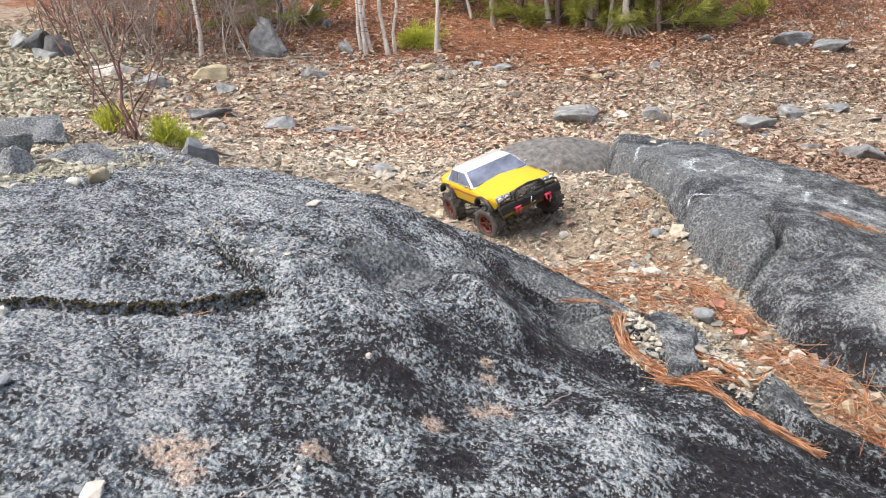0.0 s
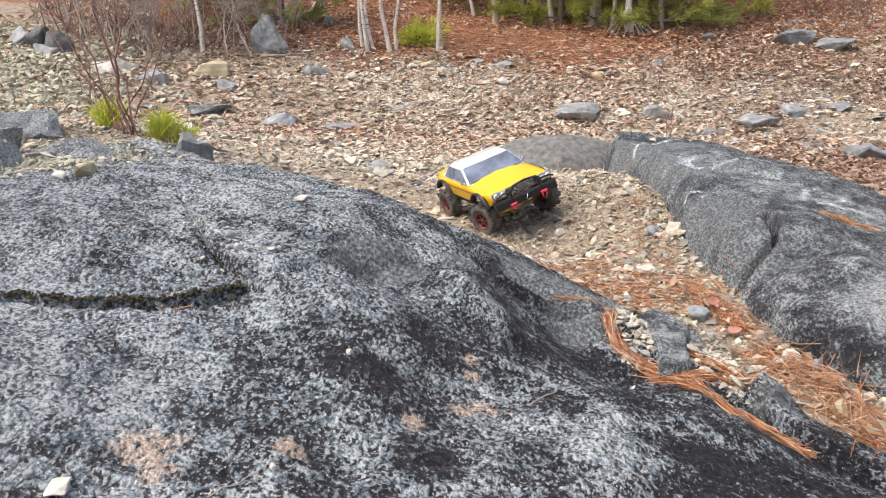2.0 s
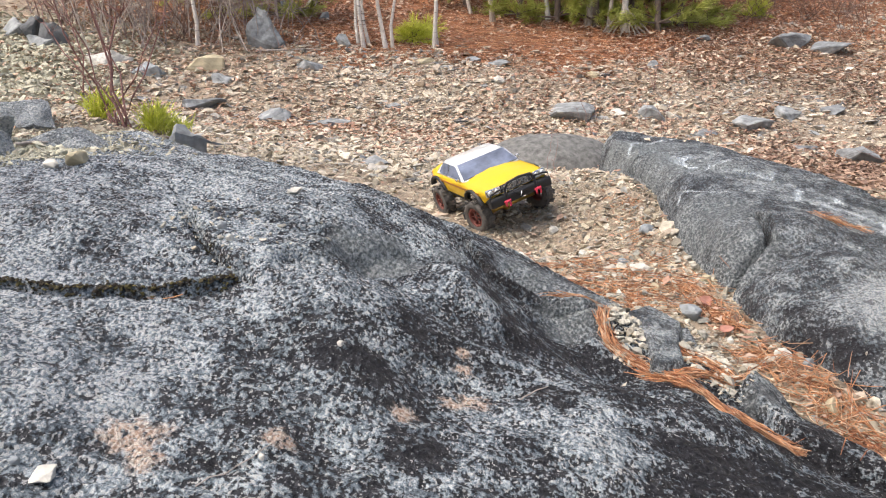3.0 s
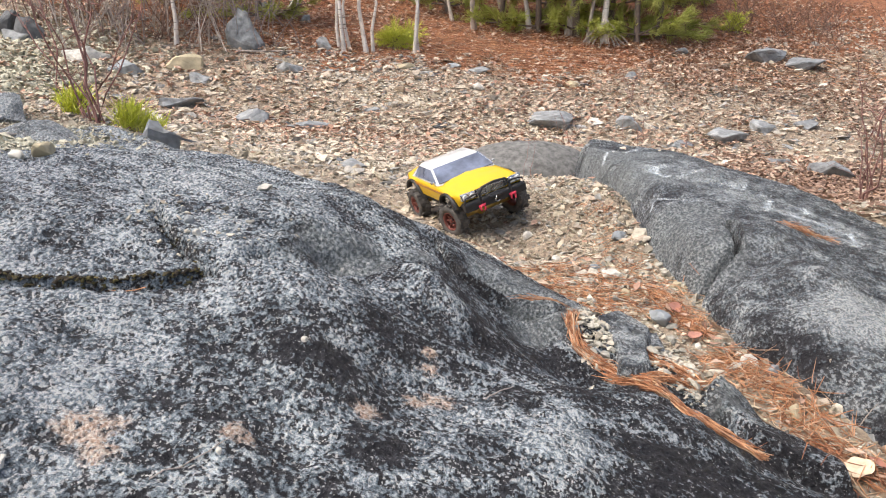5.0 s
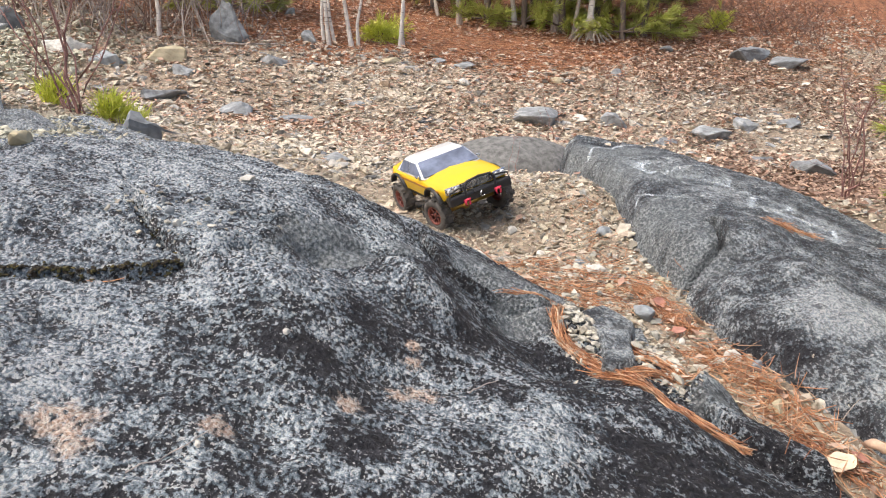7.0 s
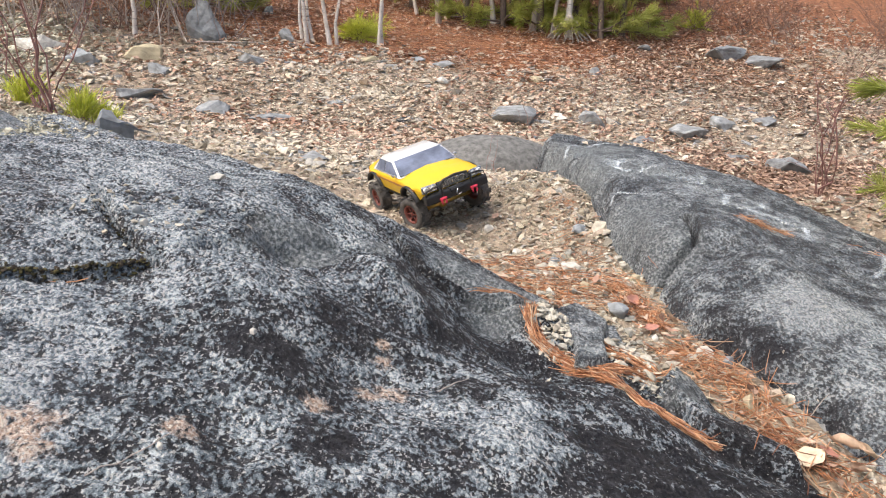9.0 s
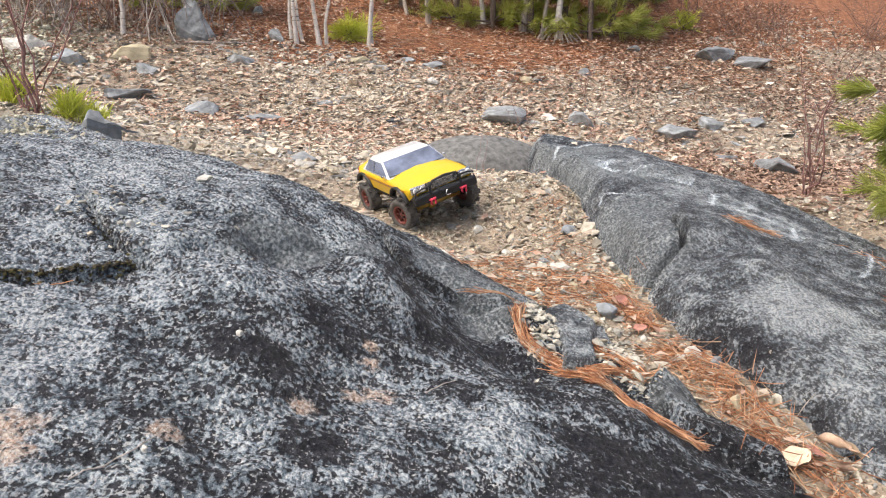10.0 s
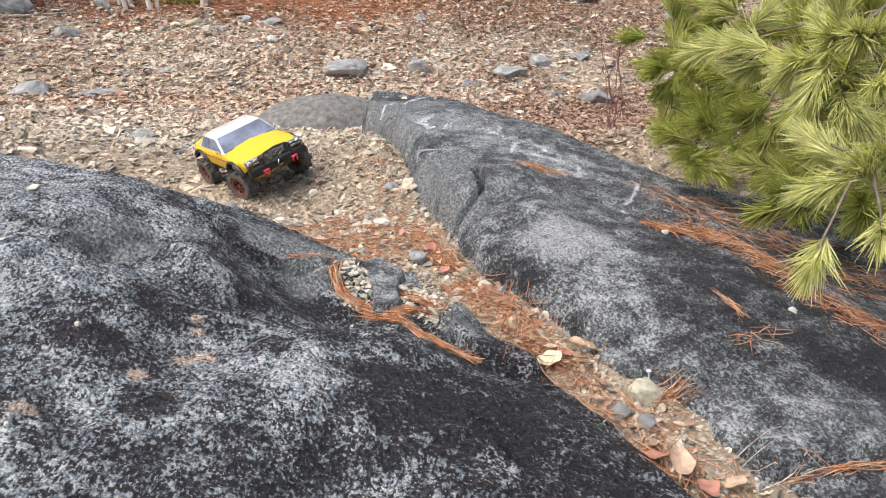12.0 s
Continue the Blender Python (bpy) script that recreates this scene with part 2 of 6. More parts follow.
LEAF_DARK = island_material("matted_leaf", [(0.0, (0.13, 0.085, 0.065)), (0.5, (0.27, 0.175, 0.13)), (1.0, (0.43, 0.305, 0.225))], rough=0.75, scale=45, dist=0.001)

# ---- the lie of the land ----
def smooth(a, b, v):
    t = np.clip((np.asarray(v, float) - a) / (b - a), 0, 1)
    return t * t * (3 - 2 * t)


def swell(x, y, cx, cy, r, h):
    return h * np.exp(-((x - cx) ** 2 + (y - cy) ** 2) / r ** 2)


def hump(x, y, cx, cy, rx, ry, turn, h):
    c, s = math.cos(radians(turn)), math.sin(radians(turn))
    u, v = (x - cx) * c + (y - cy) * s, (y - cy) * c - (x - cx) * s
    return h * np.exp(-(u / rx) ** 2 - (v / ry) ** 2)


def ripple(x, y, seed=0.0):
    """Soft uneven waves from a few sines, about -1 to 1."""
    z = np.zeros_like(np.asarray(x, float))
    for k, (a, f) in enumerate(((0.5, 1.0), (1.9, 1.7), (3.4, 2.9), (5.1, 4.6), (0.9, 7.7))):
        z = z + np.sin(f * (x * math.cos(a + seed) + y * math.sin(a + seed)) + 2.1 * k + seed + 0.8 * np.sin(f * 0.6 * (y - x) + k)) / (1 + 0.8 * k)
    return z / 2.2


def fbm(x, y, scale, octaves=4, gain=0.5, seed=0):
    """Smooth random relief, about -1 to 1."""
    out, amp, tot = np.zeros(np.shape(x)), 1.0, 0.0
    for o in range(octaves):
        u, v = np.asarray(x) * scale * 2.0 ** o + 17.3 * o + seed, np.asarray(y) * scale * 2.0 ** o - 9.1 * o + 2.7 * seed
        iu, iv = np.floor(u), np.floor(v)
        fu, fv = u - iu, v - iv
        fu, fv = fu * fu * (3 - 2 * fu), fv * fv * (3 - 2 * fv)

        def rnd(a, b):
            k = np.sin(a * 127.1 + b * 311.7 + o * 74.7) * 43758.5453
            return 2 * (k - np.floor(k)) - 1

        top = rnd(iu, iv) * (1 - fu) + rnd(iu + 1, iv) * fu
        low = rnd(iu, iv + 1) * (1 - fu) + rnd(iu + 1, iv + 1) * fu
        out = out + amp * (top * (1 - fv) + low * fv)
        tot += amp
        amp *= gain
    return out / tot


def ground_z(x, y):
    x, y = np.asarray(x, float), np.asarray(y, float)
    z = 0.235 + 0.05 * smooth(0.5, 1.2, y) + 0.04 * smooth(1.2, 2.0, y) - 0.03 * smooth(2.2, 2.8, y) - 0.13 * smooth(3.2, 5.4, y)
    z = z + 0.2 * np.maximum(y - 6.1, 0) * smooth(5.8, 7.0, y) + 0.12 * np.maximum(y - 11, 0) * smooth(10, 14, y)
    side = smooth(2.6, 4.4, y)
    z = z + side * (0.125 * np.sqrt(np.maximum(-x, 0) ** 2 + 0.01) - 0.055 * np.clip(x, 0, 30))
    fade = smooth(-6.0, -0.5, y)
    z = z + fade * (0.30 * smooth(-0.7, -1.9, x) * (1 - smooth(3.2, 4.6, y)) + 0.1 * smooth(-0.7, -1.3, x) * (1 - smooth(2.6, 3.8, y)))
    z = z + hump(x, y, 0.52, 3.0, 0.32, 0.36, 20, 0.085) + swell(x, y, 0.62, 3.25, 0.25, 0.06) + swell(x, y, 0.66, 2.45, 0.16, 0.055) + swell(x, y, 0.70, 2.78, 0.2, 0.07) - swell(x, y, 0.30, 2.55, 0.22, 0.05) + swell(x, y, 0.77, 1.42, 0.12, 0.022)
    z = z - 0.16 * fade * smooth(1.35, 1.9, x) * (1 - smooth(2.9, 3.6, y))
    z = z + 0.012 * ripple(x * 4, y * 4) * smooth(0.6, 2.5, y) + 0.05 * ripple(x * 0.9, y * 0.9, 1.0) * smooth(4.5, 8, y)
    return z


def inside(x, y, outline):
    """Distance to the outline of a plan: plus inside, minus outside."""
    best = np.full(np.shape(x), 1e9)
    odd = np.zeros(np.shape(x), bool)
    for (ax, ay), (bx, by) in zip(outline, outline[1:] + outline[:1]):
        dx, dy = bx - ax, by - ay
        t = np.clip(((x - ax) * dx + (y - ay) * dy) / (dx * dx + dy * dy), 0, 1)
        best = np.minimum(best, np.hypot(x - ax - t * dx, y - ay - t * dy))
        if dy:
            odd ^= ((ay > y) != (by > y)) & (x < ax + (y - ay) / dy * dx)
    return np.where(odd, best, -best)


def along(x, y, line):
    """Distance to a line of points in the plan, and the signed side."""
    best, side = np.full(np.shape(x), 1e9), np.zeros(np.shape(x))
    for (ax, ay), (bx, by) in zip(line, line[1:]):
        dx, dy = bx - ax, by - ay
        t = np.clip(((x - ax) * dx + (y - ay) * dy) / (dx * dx + dy * dy), 0, 1)
        d = np.hypot(x - ax - t * dx, y - ay - t * dy)
        s = np.sign(dx * (y - ay) - dy * (x - ax))
        side = np.where(d < best, s, side)
        best = np.minimum(best, d)
    return best, side * best


LEDGE_PLAN = [(-1.9, 1.75), (-1.3, 2.1), (-1.25, 2.7), (-0.85, 2.62), (-0.5, 2.22), (-0.25, 1.98), (-0.05, 2.08), (0.12, 2.14), (0.24, 2.08), (0.37, 1.9),
              (0.48, 1.78), (0.54, 1.69), (0.57, 1.58), (0.61, 1.5), (0.675, 1.43), (0.725, 1.29), (0.755, 1.2), (0.785, 1.1), (0.82, 1.0),
              (0.85, 0.88), (0.885, 0.7), (0.9, 0.5), (1.02, 0.2), (1.1, -0.9), (-1.9, -0.9)]
CRACK = [(-1.3, 0.66), (-0.8, 0.83), (-0.595, 0.908), (-0.562, 0.93), (-0.495, 0.946), (-0.427, 0.975), (-0.363, 1.003), (-0.309, 1.046), (-0.266, 1.075)]
RUBBLE_CRACK = [(-0.266, 1.08), (-0.34, 1.16), (-0.40, 1.23), (-0.46, 1.33)]
CREASE = [(0.03, 1.83), (0.05, 1.72), (0.075, 1.65), (0.10, 1.59), (0.14, 1.567), (0.175, 1.574), (0.206, 1.588), (0.263, 1.60), (0.324, 1.615), (0.365, 1.635)]
SPUR_EDGE = [(0.17, 1.17), (0.28, 1.125), (0.35, 1.085), (0.42, 1.02), (0.475, 0.97), (0.52, 0.88), (0.55, 0.75)]
HOLLOW_BACK = [(-0.27, 1.17), (-0.19, 1.25), (-0.148, 1.342), (-0.088, 1.411), (-0.03, 1.45)]
NEEDLE_JOINT = [(0.365, 1.63), (0.350, 1.53), (0.359, 1.485), (0.385, 1.445), (0.428, 1.39), (0.452, 1.35), (0.475, 1.285), (0.508, 1.215), (0.545, 1.165), (0.60, 1.125)]
HOLLOW = [(-0.33, 1.09), (-0.23, 1.13), (-0.15, 1.17), (-0.08, 1.25), (-0.03, 1.31), (0.04, 1.42)]


def lip(x, y, line, left, right, reach=0.06, edge=0.006):
    """A step along a line: the ground rises by left and right on its two sides and fades out."""
    d, s = along(x, y, line)
    near = np.minimum(np.hypot(x - line[0][0], y - line[0][1]), np.hypot(x - line[-1][0], y - line[-1][1]))
    k = smooth(-edge, edge, s)
    return (left * k + right * (1 - k)) * np.exp(-d / reach) * smooth(0.0, 0.05, near)


def gap(x, y, line, depth, width):
    """A split with steep sides."""
    d, s = along(x, y, line)
    return -depth * (1 - smooth(width * 0.5, width * 0.5 + 0.007, d + 0.003 * ripple(x * 30, y * 30)))


WEDGE = [(0.60, 1.38), (0.63, 1.43), (0.70, 1.39), (0.735, 1.27), (0.77, 1.15), (0.74, 1.05), (0.66, 1.08), (0.60, 1.15), (0.582, 1.25), (0.572, 1.32)]


# small rises and dips of the ledge: place, radius, height
KNOBS = ((0.1, 1.51, 0.1, 0.049), (0.07, 1.27, 0.07, 0.043), (0.52, 1.09, 0.15, 0.051), (0.31, 1.36, 0.1, -0.039), (0.34, 1.57, 0.07, 0.043), (0.16, 1.66, 0.05, -0.051),
         (-0.05, 1.42, 0.07, -0.023), (-0.26, 1.18, 0.07, 0.032), (0.7, 1.3, 0.1, -0.036), (-0.08, 0.91, 0.07, 0.023), (-0.11, 1.69, 0.15, 0.024), (0.19, 1.57, 0.05, 0.024),
         (0.25, 0.82, 0.15, 0.013), (-0.14, 1.33, 0.05, -0.033), (0.22, 1.09, 0.1, -0.016), (-0.56, 1.18, 0.15, 0.023), (0.52, 1.3, 0.07, 0.021), (-0.41, 1.69, 0.07, 0.014),
         (0.49, 1.45, 0.05, -0.017), (-0.17, 1.27, 0.05, 0.03), (0.49, 0.97, 0.05, -0.013), (-0.17, 1.42, 0.05, 0.016), (-0.08, 0.79, 0.05, -0.013), (0.04, 1.33, 0.05, 0.022))


def ledge_z(x, y):
    v = y - 1.2
    z = 0.539 - 0.268 * x - 0.058 * v - 0.068 * x * x - 0.081 * x * v - 0.032 * v * v
    for cx, cy, r, h in ((-0.4, 1.6, 0.45, 0.15), (0.2, 1.5, 0.14, -0.085), (0.0, 0.3, 0.45, -0.045), (0.6, 1.1, 0.14, -0.048), (0.1, 1.0, 0.14, -0.042),
                         (-0.1, 1.1, 0.14, 0.056), (-0.5, 1.4, 0.14, -0.037), (-1.0, 0.9, 0.45, 0.062), (0.2, 1.0, 0.14, 0.032), (-0.4, 1.7, 0.2, -0.067),
                         (-0.5, 0.7, 0.14, 0.032), (-0.1, 1.2, 0.14, -0.027), (0.1, 1.4, 0.14, 0.023), (-0.3, 2.1, 0.3, 0.037), (0.3, 0.6, 0.14, -0.05), (0.39, 1.33, 0.10, -0.035), (0.33, 1.27, 0.11, -0.025), (0.5, 1.5, 0.12, 0.02)):
        z = z + swell(x, y, cx, cy, r, h)
    for cx, cy, r, h in KNOBS:
        z = z + swell(x, y, cx, cy, r, h)
    z = np.minimum(z, 0.80 + 0.02 * ripple(x * 3, y * 3))
    z = z + lip(x, y, CRACK, 0.003, -0.001, 0.04, 0.004) + gap(x, y, CRACK, 0.050, 0.009)
    z = z + gap(x, y, RUBBLE_CRACK, 0.022, 0.018) + lip(x, y, RUBBLE_CRACK, 0.008, -0.006, 0.06)
    z = z + lip(x, y, HOLLOW, -0.040, 0.014, 0.07, 0.010) + lip(x, y, HOLLOW_BACK, 0.012, -0.010, 0.04, 0.010)
    z = z + lip(x, y, CREASE, 0.018, -0.014, 0.09, 0.006) + gap(x, y, CREASE, 0.022, 0.007)
    z = z + lip(x, y, SPUR_EDGE, -0.034, 0.016, 0.08, 0.012)
    z = z + 0.040 * smooth(-0.004, 0.018, inside(x, y, WEDGE)) - hump(x, y, 0.535, 1.265, 0.04, 0.07, 20, 0.034)
    d, s = along(x, y, NEEDLE_JOINT)
    z = z - 0.010 * np.exp(-(d / 0.020) ** 2) - swell(x, y, 0.485, 1.17, 0.045, 0.014)
    z = z + 0.02 * hump(x, y, -0.01, 1.40, 0.06, 0.045, 30, 1.0)
    return z


def profile(d, w):
    t = 1 - np.clip(d / w, 0, 1)
    return np.sqrt(np.maximum(1 - t * t, 0))


def full_ledge_z(x, y):
    d = inside(x, y, LEDGE_PLAN) + 0.012 * ripple(x * 9, y * 9, 2.0)
    g = ground_z(x, y) - 0.05
    rough = 0.013 * fbm(x * 0.8, y, 9, 5, 0.55, 3) - 0.010 * np.abs(fbm(x * 0.7, y, 20, 4, 0.55, 8))
    rough = rough + 0.0065 * fbm(x * 0.6, y - x * 0.18, 24, 4, 0.62, 11) - 0.005 * np.abs(fbm(x * 0.6, y - x * 0.18, 46, 2, 0.6, 14))
    w = 0.05 + 0.16 * smooth(1.75, 2.1, y) * smooth(0.1, -0.2, x)
    return np.where(d > 0, g + np.maximum(ledge_z(x, y) + rough - g, 0.0) * profile(d, w), g + 2.0 * d)


RIGHT_PLAN = [(0.70, 4.2), (0.64, 4.0), (0.64, 3.7), (0.655, 3.4), (0.68, 3.1), (0.70, 2.8), (0.70, 2.55), (0.70, 2.3), (0.71, 2.05), (0.725, 1.8), (0.755, 1.63), (0.805, 1.48), (0.85, 1.32), (0.865, 1.2), (0.905, 1.05),
              (0.965, 0.93), (0.98, 0.8), (1.0, 0.6), (1.15, 0.4), (1.3, 0.0), (2.6, -0.3), (2.6, 1.6), (2.2, 2.3), (1.8, 2.6), (1.62, 2.8), (1.48, 3.05), (1.36, 3.4), (1.26, 3.75), (1.15, 4.05), (0.9, 4.25)]
RIGHT_CRACK = [(0.66, 1.87), (0.703, 1.90), (0.747, 1.934), (0.788, 1.955), (0.851, 1.995), (0.862, 2.067), (0.877, 2.19)]
RIGHT_SPLIT = [(0.82, 1.95), (0.891, 1.976), (0.94, 1.99), (1.033, 2.041)]
BACK_JOINT = [(1.35, 2.35), (1.48, 2.18), (1.56, 1.95), (1.62, 1.75), (1.63, 1.45), (1.70, 1.15), (1.8, 0.8)]
FRONT_CRACK = [(0.98, 0.66), (1.016, 0.679), (1.075, 0.703), (1.131, 0.705), (1.203, 0.711), (1.275, 0.701), (1.5, 0.67), (1.7, 0.62)]
FOOT_CRACK = [(0.985, 1.0), (0.998, 0.93), (1.02, 0.89), (1.005, 0.83), (1.03, 0.77)]


BULGES = ((0.66, 3.64, 0.4, -0.065), (1.41, 2.89, 0.4, 0.06), (0.71, 2.34, 0.15, -0.045), (0.76, 1.79, 0.15, 0.003), (0.96, 2.09, 0.15, 0.032),
          (0.86, 2.89, 0.1, -0.031), (0.86, 3.99, 0.1, -0.026), (1.06, 2.89, 0.1, 0.022), (0.66, 1.14, 0.4, 0.017), (1.16, 3.69, 0.25, 0.016),
          (1.31, 1.84, 0.25, -0.015), (0.81, 1.89, 0.1, -0.045), (0.81, 2.04, 0.1, 0.039), (0.86, 1.69, 0.1, -0.045), (0.96, 1.79, 0.1, 0.044),
          (1.11, 2.44, 0.25, 0.02), (1.01, 3.19, 0.15, 0.012), (0.66, 3.24, 0.25, -0.021), (0.76, 1.59, 0.1, 0.012), (0.71, 2.49, 0.1, -0.012),
          (0.80, 4.06, 0.20, -0.055))


def right_z(x, y):
    u, v = x - 1.1, y - 2
    uc, vc = np.clip(u, -0.6, 0.9), np.clip(v, -1.5, 1.6)
    z = 0.428 - 0.173 * uc + 0.044 * vc - 0.133 * uc ** 2 - 0.117 * uc * vc - 0.04 * vc ** 2 + 0.04 * uc ** 3 + 0.183 * uc * uc * vc + 0.072 * uc * vc * vc + 0.02 * vc ** 3
    z = z + swell(x, y, 0.9, 1.6, 0.14, 0.03) - swell(x, y, 0.82, 2.05, 0.1, 0.025) + swell(x, y, 1.4, 2.05, 0.2, 0.03) - swell(x, y, 1.0, 1.0, 0.14, 0.03)
    z = z + gap(x, y, RIGHT_CRACK, 0.09, 0.018) + lip(x, y, RIGHT_CRACK, -0.008, 0.012, 0.06) + lip(x, y, RIGHT_SPLIT, -0.010, 0.006, 0.04)
    z = z + 0.034 * hump(x, y, 0.95, 3.35, 0.35, 0.3, -30, 1.0) + 0.012 * swell(x, y, 1.2, 3.0, 0.25, 1.0)
    d, s = along(x, y, BACK_JOINT)
    z = z - 0.025 * np.exp(-(d / 0.03) ** 2) - 0.02 * smooth(0, 0.1, s) + 0.05 * smooth(1.7, 2.3, x)
    z = z + gap(x, y, FRONT_CRACK, 0.035, 0.006) + lip(x, y, FRONT_CRACK, 0.022, -0.004, 0.10, 0.012)
    z = z + gap(x, y, FOOT_CRACK, 0.04, 0.008) + lip(x, y, FOOT_CRACK, 0.016, -0.010, 0.08, 0.010)
    for cx, cy, r, h in BULGES:
        z = z + swell(x, y, cx, cy, r, h)
    return z


def full_right_z(x, y):
    d = inside(x, y, RIGHT_PLAN) + 0.012 * ripple(x * 9, y * 9, 4.0)
    g = ground_z(x, y) - 0.05
    rough = 0.014 * fbm(x * 0.8, y, 9, 5, 0.55, 21) - 0.010 * np.abs(fbm(x * 0.7, y, 20, 4, 0.55, 28))
    rough = rough + 0.004 * fbm(x * 0.5, y, 34, 3, 0.6, 31) - 0.0035 * np.abs(fbm(x * 0.6, y, 52, 2, 0.6, 34))
    return np.where(d > 0, g + np.maximum(right_z(x, y) + rough - g, 0.075 * smooth(0.6, 0.3, y)) * profile(d, 0.15 - 0.06 * smooth(1.9, 2.3, y) * smooth(1.1, 0.9, x)), g + 2.0 * d)


def surface_z(x, y):
    return np.maximum(np.maximum(ground_z(x, y), full_ledge_z(x, y)), full_right_z(x, y))


def grid_mesh(name, xs, ys, fz):
    gx, gy = np.meshgrid(xs, ys)
    co = np.stack([gx, gy, fz(gx, gy)], -1).reshape(-1, 3)
    nx, ny = len(xs), len(ys)
    i = (np.arange(ny - 1)[:, None] * nx + np.arange(nx - 1)[None, :]).reshape(-1)
    faces = np.stack([i, i + 1, i + nx + 1, i + nx], -1)
    return mesh_of(name, co, faces, True)


def mesh_of(name, co, faces, soft=False):
    me = bpy.data.meshes.new(name)
    faces = np.asarray(faces, np.int32)
    me.vertices.add(len(co))
    me.vertices.foreach_set("co", np.asarray(co, np.float32).reshape(-1))
    k = faces.shape[1]
    me.loops.add(faces.size)
    me.loops.foreach_set("vertex_index", faces.reshape(-1))
    me.polygons.add(len(faces))
    me.polygons.foreach_set("loop_start", np.arange(0, faces.size, k, dtype=np.int32))
    me.polygons.foreach_set("use_smooth", np.full(len(faces), soft))
    me.update(calc_edges=True)
    return me


def stretch(a, b, fine0, fine1, step, grow):
    """Rows that are close together from fine0 to fine1 and spread further out."""
    mid = list(np.arange(fine0, fine1 + 1e-6, step))
    lo, hi, s = [], [], step
    p = fine0
    while p > a:
        s *= grow
        p -= s
        lo.append(p)
    s, p = step, fine1
    while p < b:
        s *= grow
        p += s
        hi.append(p)
    return np.array(lo[::-1] + mid + hi)


def structure(name, me, mat, label, category):
    me.materials.append(mat)
    return tagged(new(name, me), label, category, kind="structure")


structure("ground", grid_mesh("ground", stretch(-300, 300, -4, 5, 0.08, 1.12), stretch(-300, 300, 0, 11, 0.07, 1.12), ground_z), GROUND,
          "brown forest soil under rubble and fallen leaves", "ground")
structure("rock_ledge", grid_mesh("rock_ledge", stretch(-1.9, 1.1, -0.85, 0.92, 0.0065, 1.06), stretch(-0.9, 2.75, 0.42, 2.15, 0.0065, 1.06), full_ledge_z), ROCK,
          "dark grey weathered bedrock ledge with pale lichen flecks", "bedrock")
structure("rock_outcrop", grid_mesh("rock_outcrop", stretch(0.5, 2.65, 0.6, 1.65, 0.007, 1.06), stretch(-0.35, 4.3, 0.6, 4.1, 0.007, 1.06), full_right_z), ROCK_OUT,
          "dark grey rounded bedrock outcrop with chalk marks", "bedrock")

# ---- building kit ----
rng = np.random.default_rng(7)


def thing(name, label, category, group="", place=None):
    ob = tagged(new(name), label, category, group)
    ob.empty_display_size = 0.05
    if place is not None:
        ob.matrix_basis = place
    return ob


def part(name, bm, mat, parent=None, label="", soft=False):
    """A bmesh or a mesh as one object under a thing or a part."""
    if isinstance(bm, bmesh.types.BMesh):
        me = bpy.data.meshes.new(name)
        bmesh.ops.recalc_face_normals(bm, faces=bm.faces)
        bm.to_mesh(me)
        bm.free()
        me.polygons.foreach_set("use_smooth", [soft] * len(me.polygons))
    else:
        me = bm
    if mat:
        me.materials.append(mat)
    ob = new(name, me)
    ob.parent = parent
    return tagged(ob, label)


def box(bm, size, at=(0, 0, 0), turn=(0, 0, 0), bevel=0.0):
    r = bmesh.ops.create_cube(bm, size=1.0, matrix=pose(*at, *turn) @ Matrix.Diagonal((*size, 1)))
    if bevel:
        edges = list({e for v in r["verts"] for e in v.link_edges})
        bmesh.ops.bevel(bm, geom=edges, offset=bevel, segments=2, affect="EDGES", profile=0.5)


def rod(bm, a, b, ra, rb=None, sides=10, caps=True):
    a, b = Vector(a), Vector(b)
    q = (b - a).to_track_quat("Z", "Y").to_matrix().to_4x4()
    bmesh.ops.create_cone(bm, cap_ends=caps, segments=sides, radius1=ra, radius2=ra if rb is None else rb, depth=(b - a).length,
                          matrix=Matrix.Translation((a + b) / 2) @ q)


def tube(points, radii, sides=6):
    """Vertices and quads of a tube along points."""
    p = np.asarray(points, float)
    r = np.broadcast_to(np.asarray(radii, float), (len(p),))
    t = np.gradient(p, axis=0)
    t /= np.linalg.norm(t, axis=1, keepdims=True) + 1e-9
    ref = np.where(np.abs(t[:, 2:3]) > 0.9, np.array([[1.0, 0, 0]]), np.array([[0, 0, 1.0]]))
    u = np.cross(t, ref)
    u /= np.linalg.norm(u, axis=1, keepdims=True) + 1e-9
    w = np.cross(t, u)
    a = np.arange(sides) * 2 * np.pi / sides
    ring = u[:, None] * np.cos(a)[None, :, None] + w[:, None] * np.sin(a)[None, :, None]
    co = (p[:, None] + ring * r[:, None, None]).reshape(-1, 3)
    i, j = np.meshgrid(np.arange(len(p) - 1), np.arange(sides), indexing="ij")
    a0, a1 = i * sides + j, i * sides + (j + 1) % sides
    f = np.stack([a0, a1, a1 + sides, a0 + sides], -1).reshape(-1, 4)
    return co, f


def joined(pieces):
    co, fs, k = [], [], 0
    for c, f in pieces:
        co.append(c)
        fs.append(np.asarray(f) + k)
        k += len(c)
    return np.concatenate(co), np.concatenate(fs)


def tubes_mesh(name, pieces, soft=True):
    co, f = joined(pieces)
    return mesh_of(name, co, f, soft)


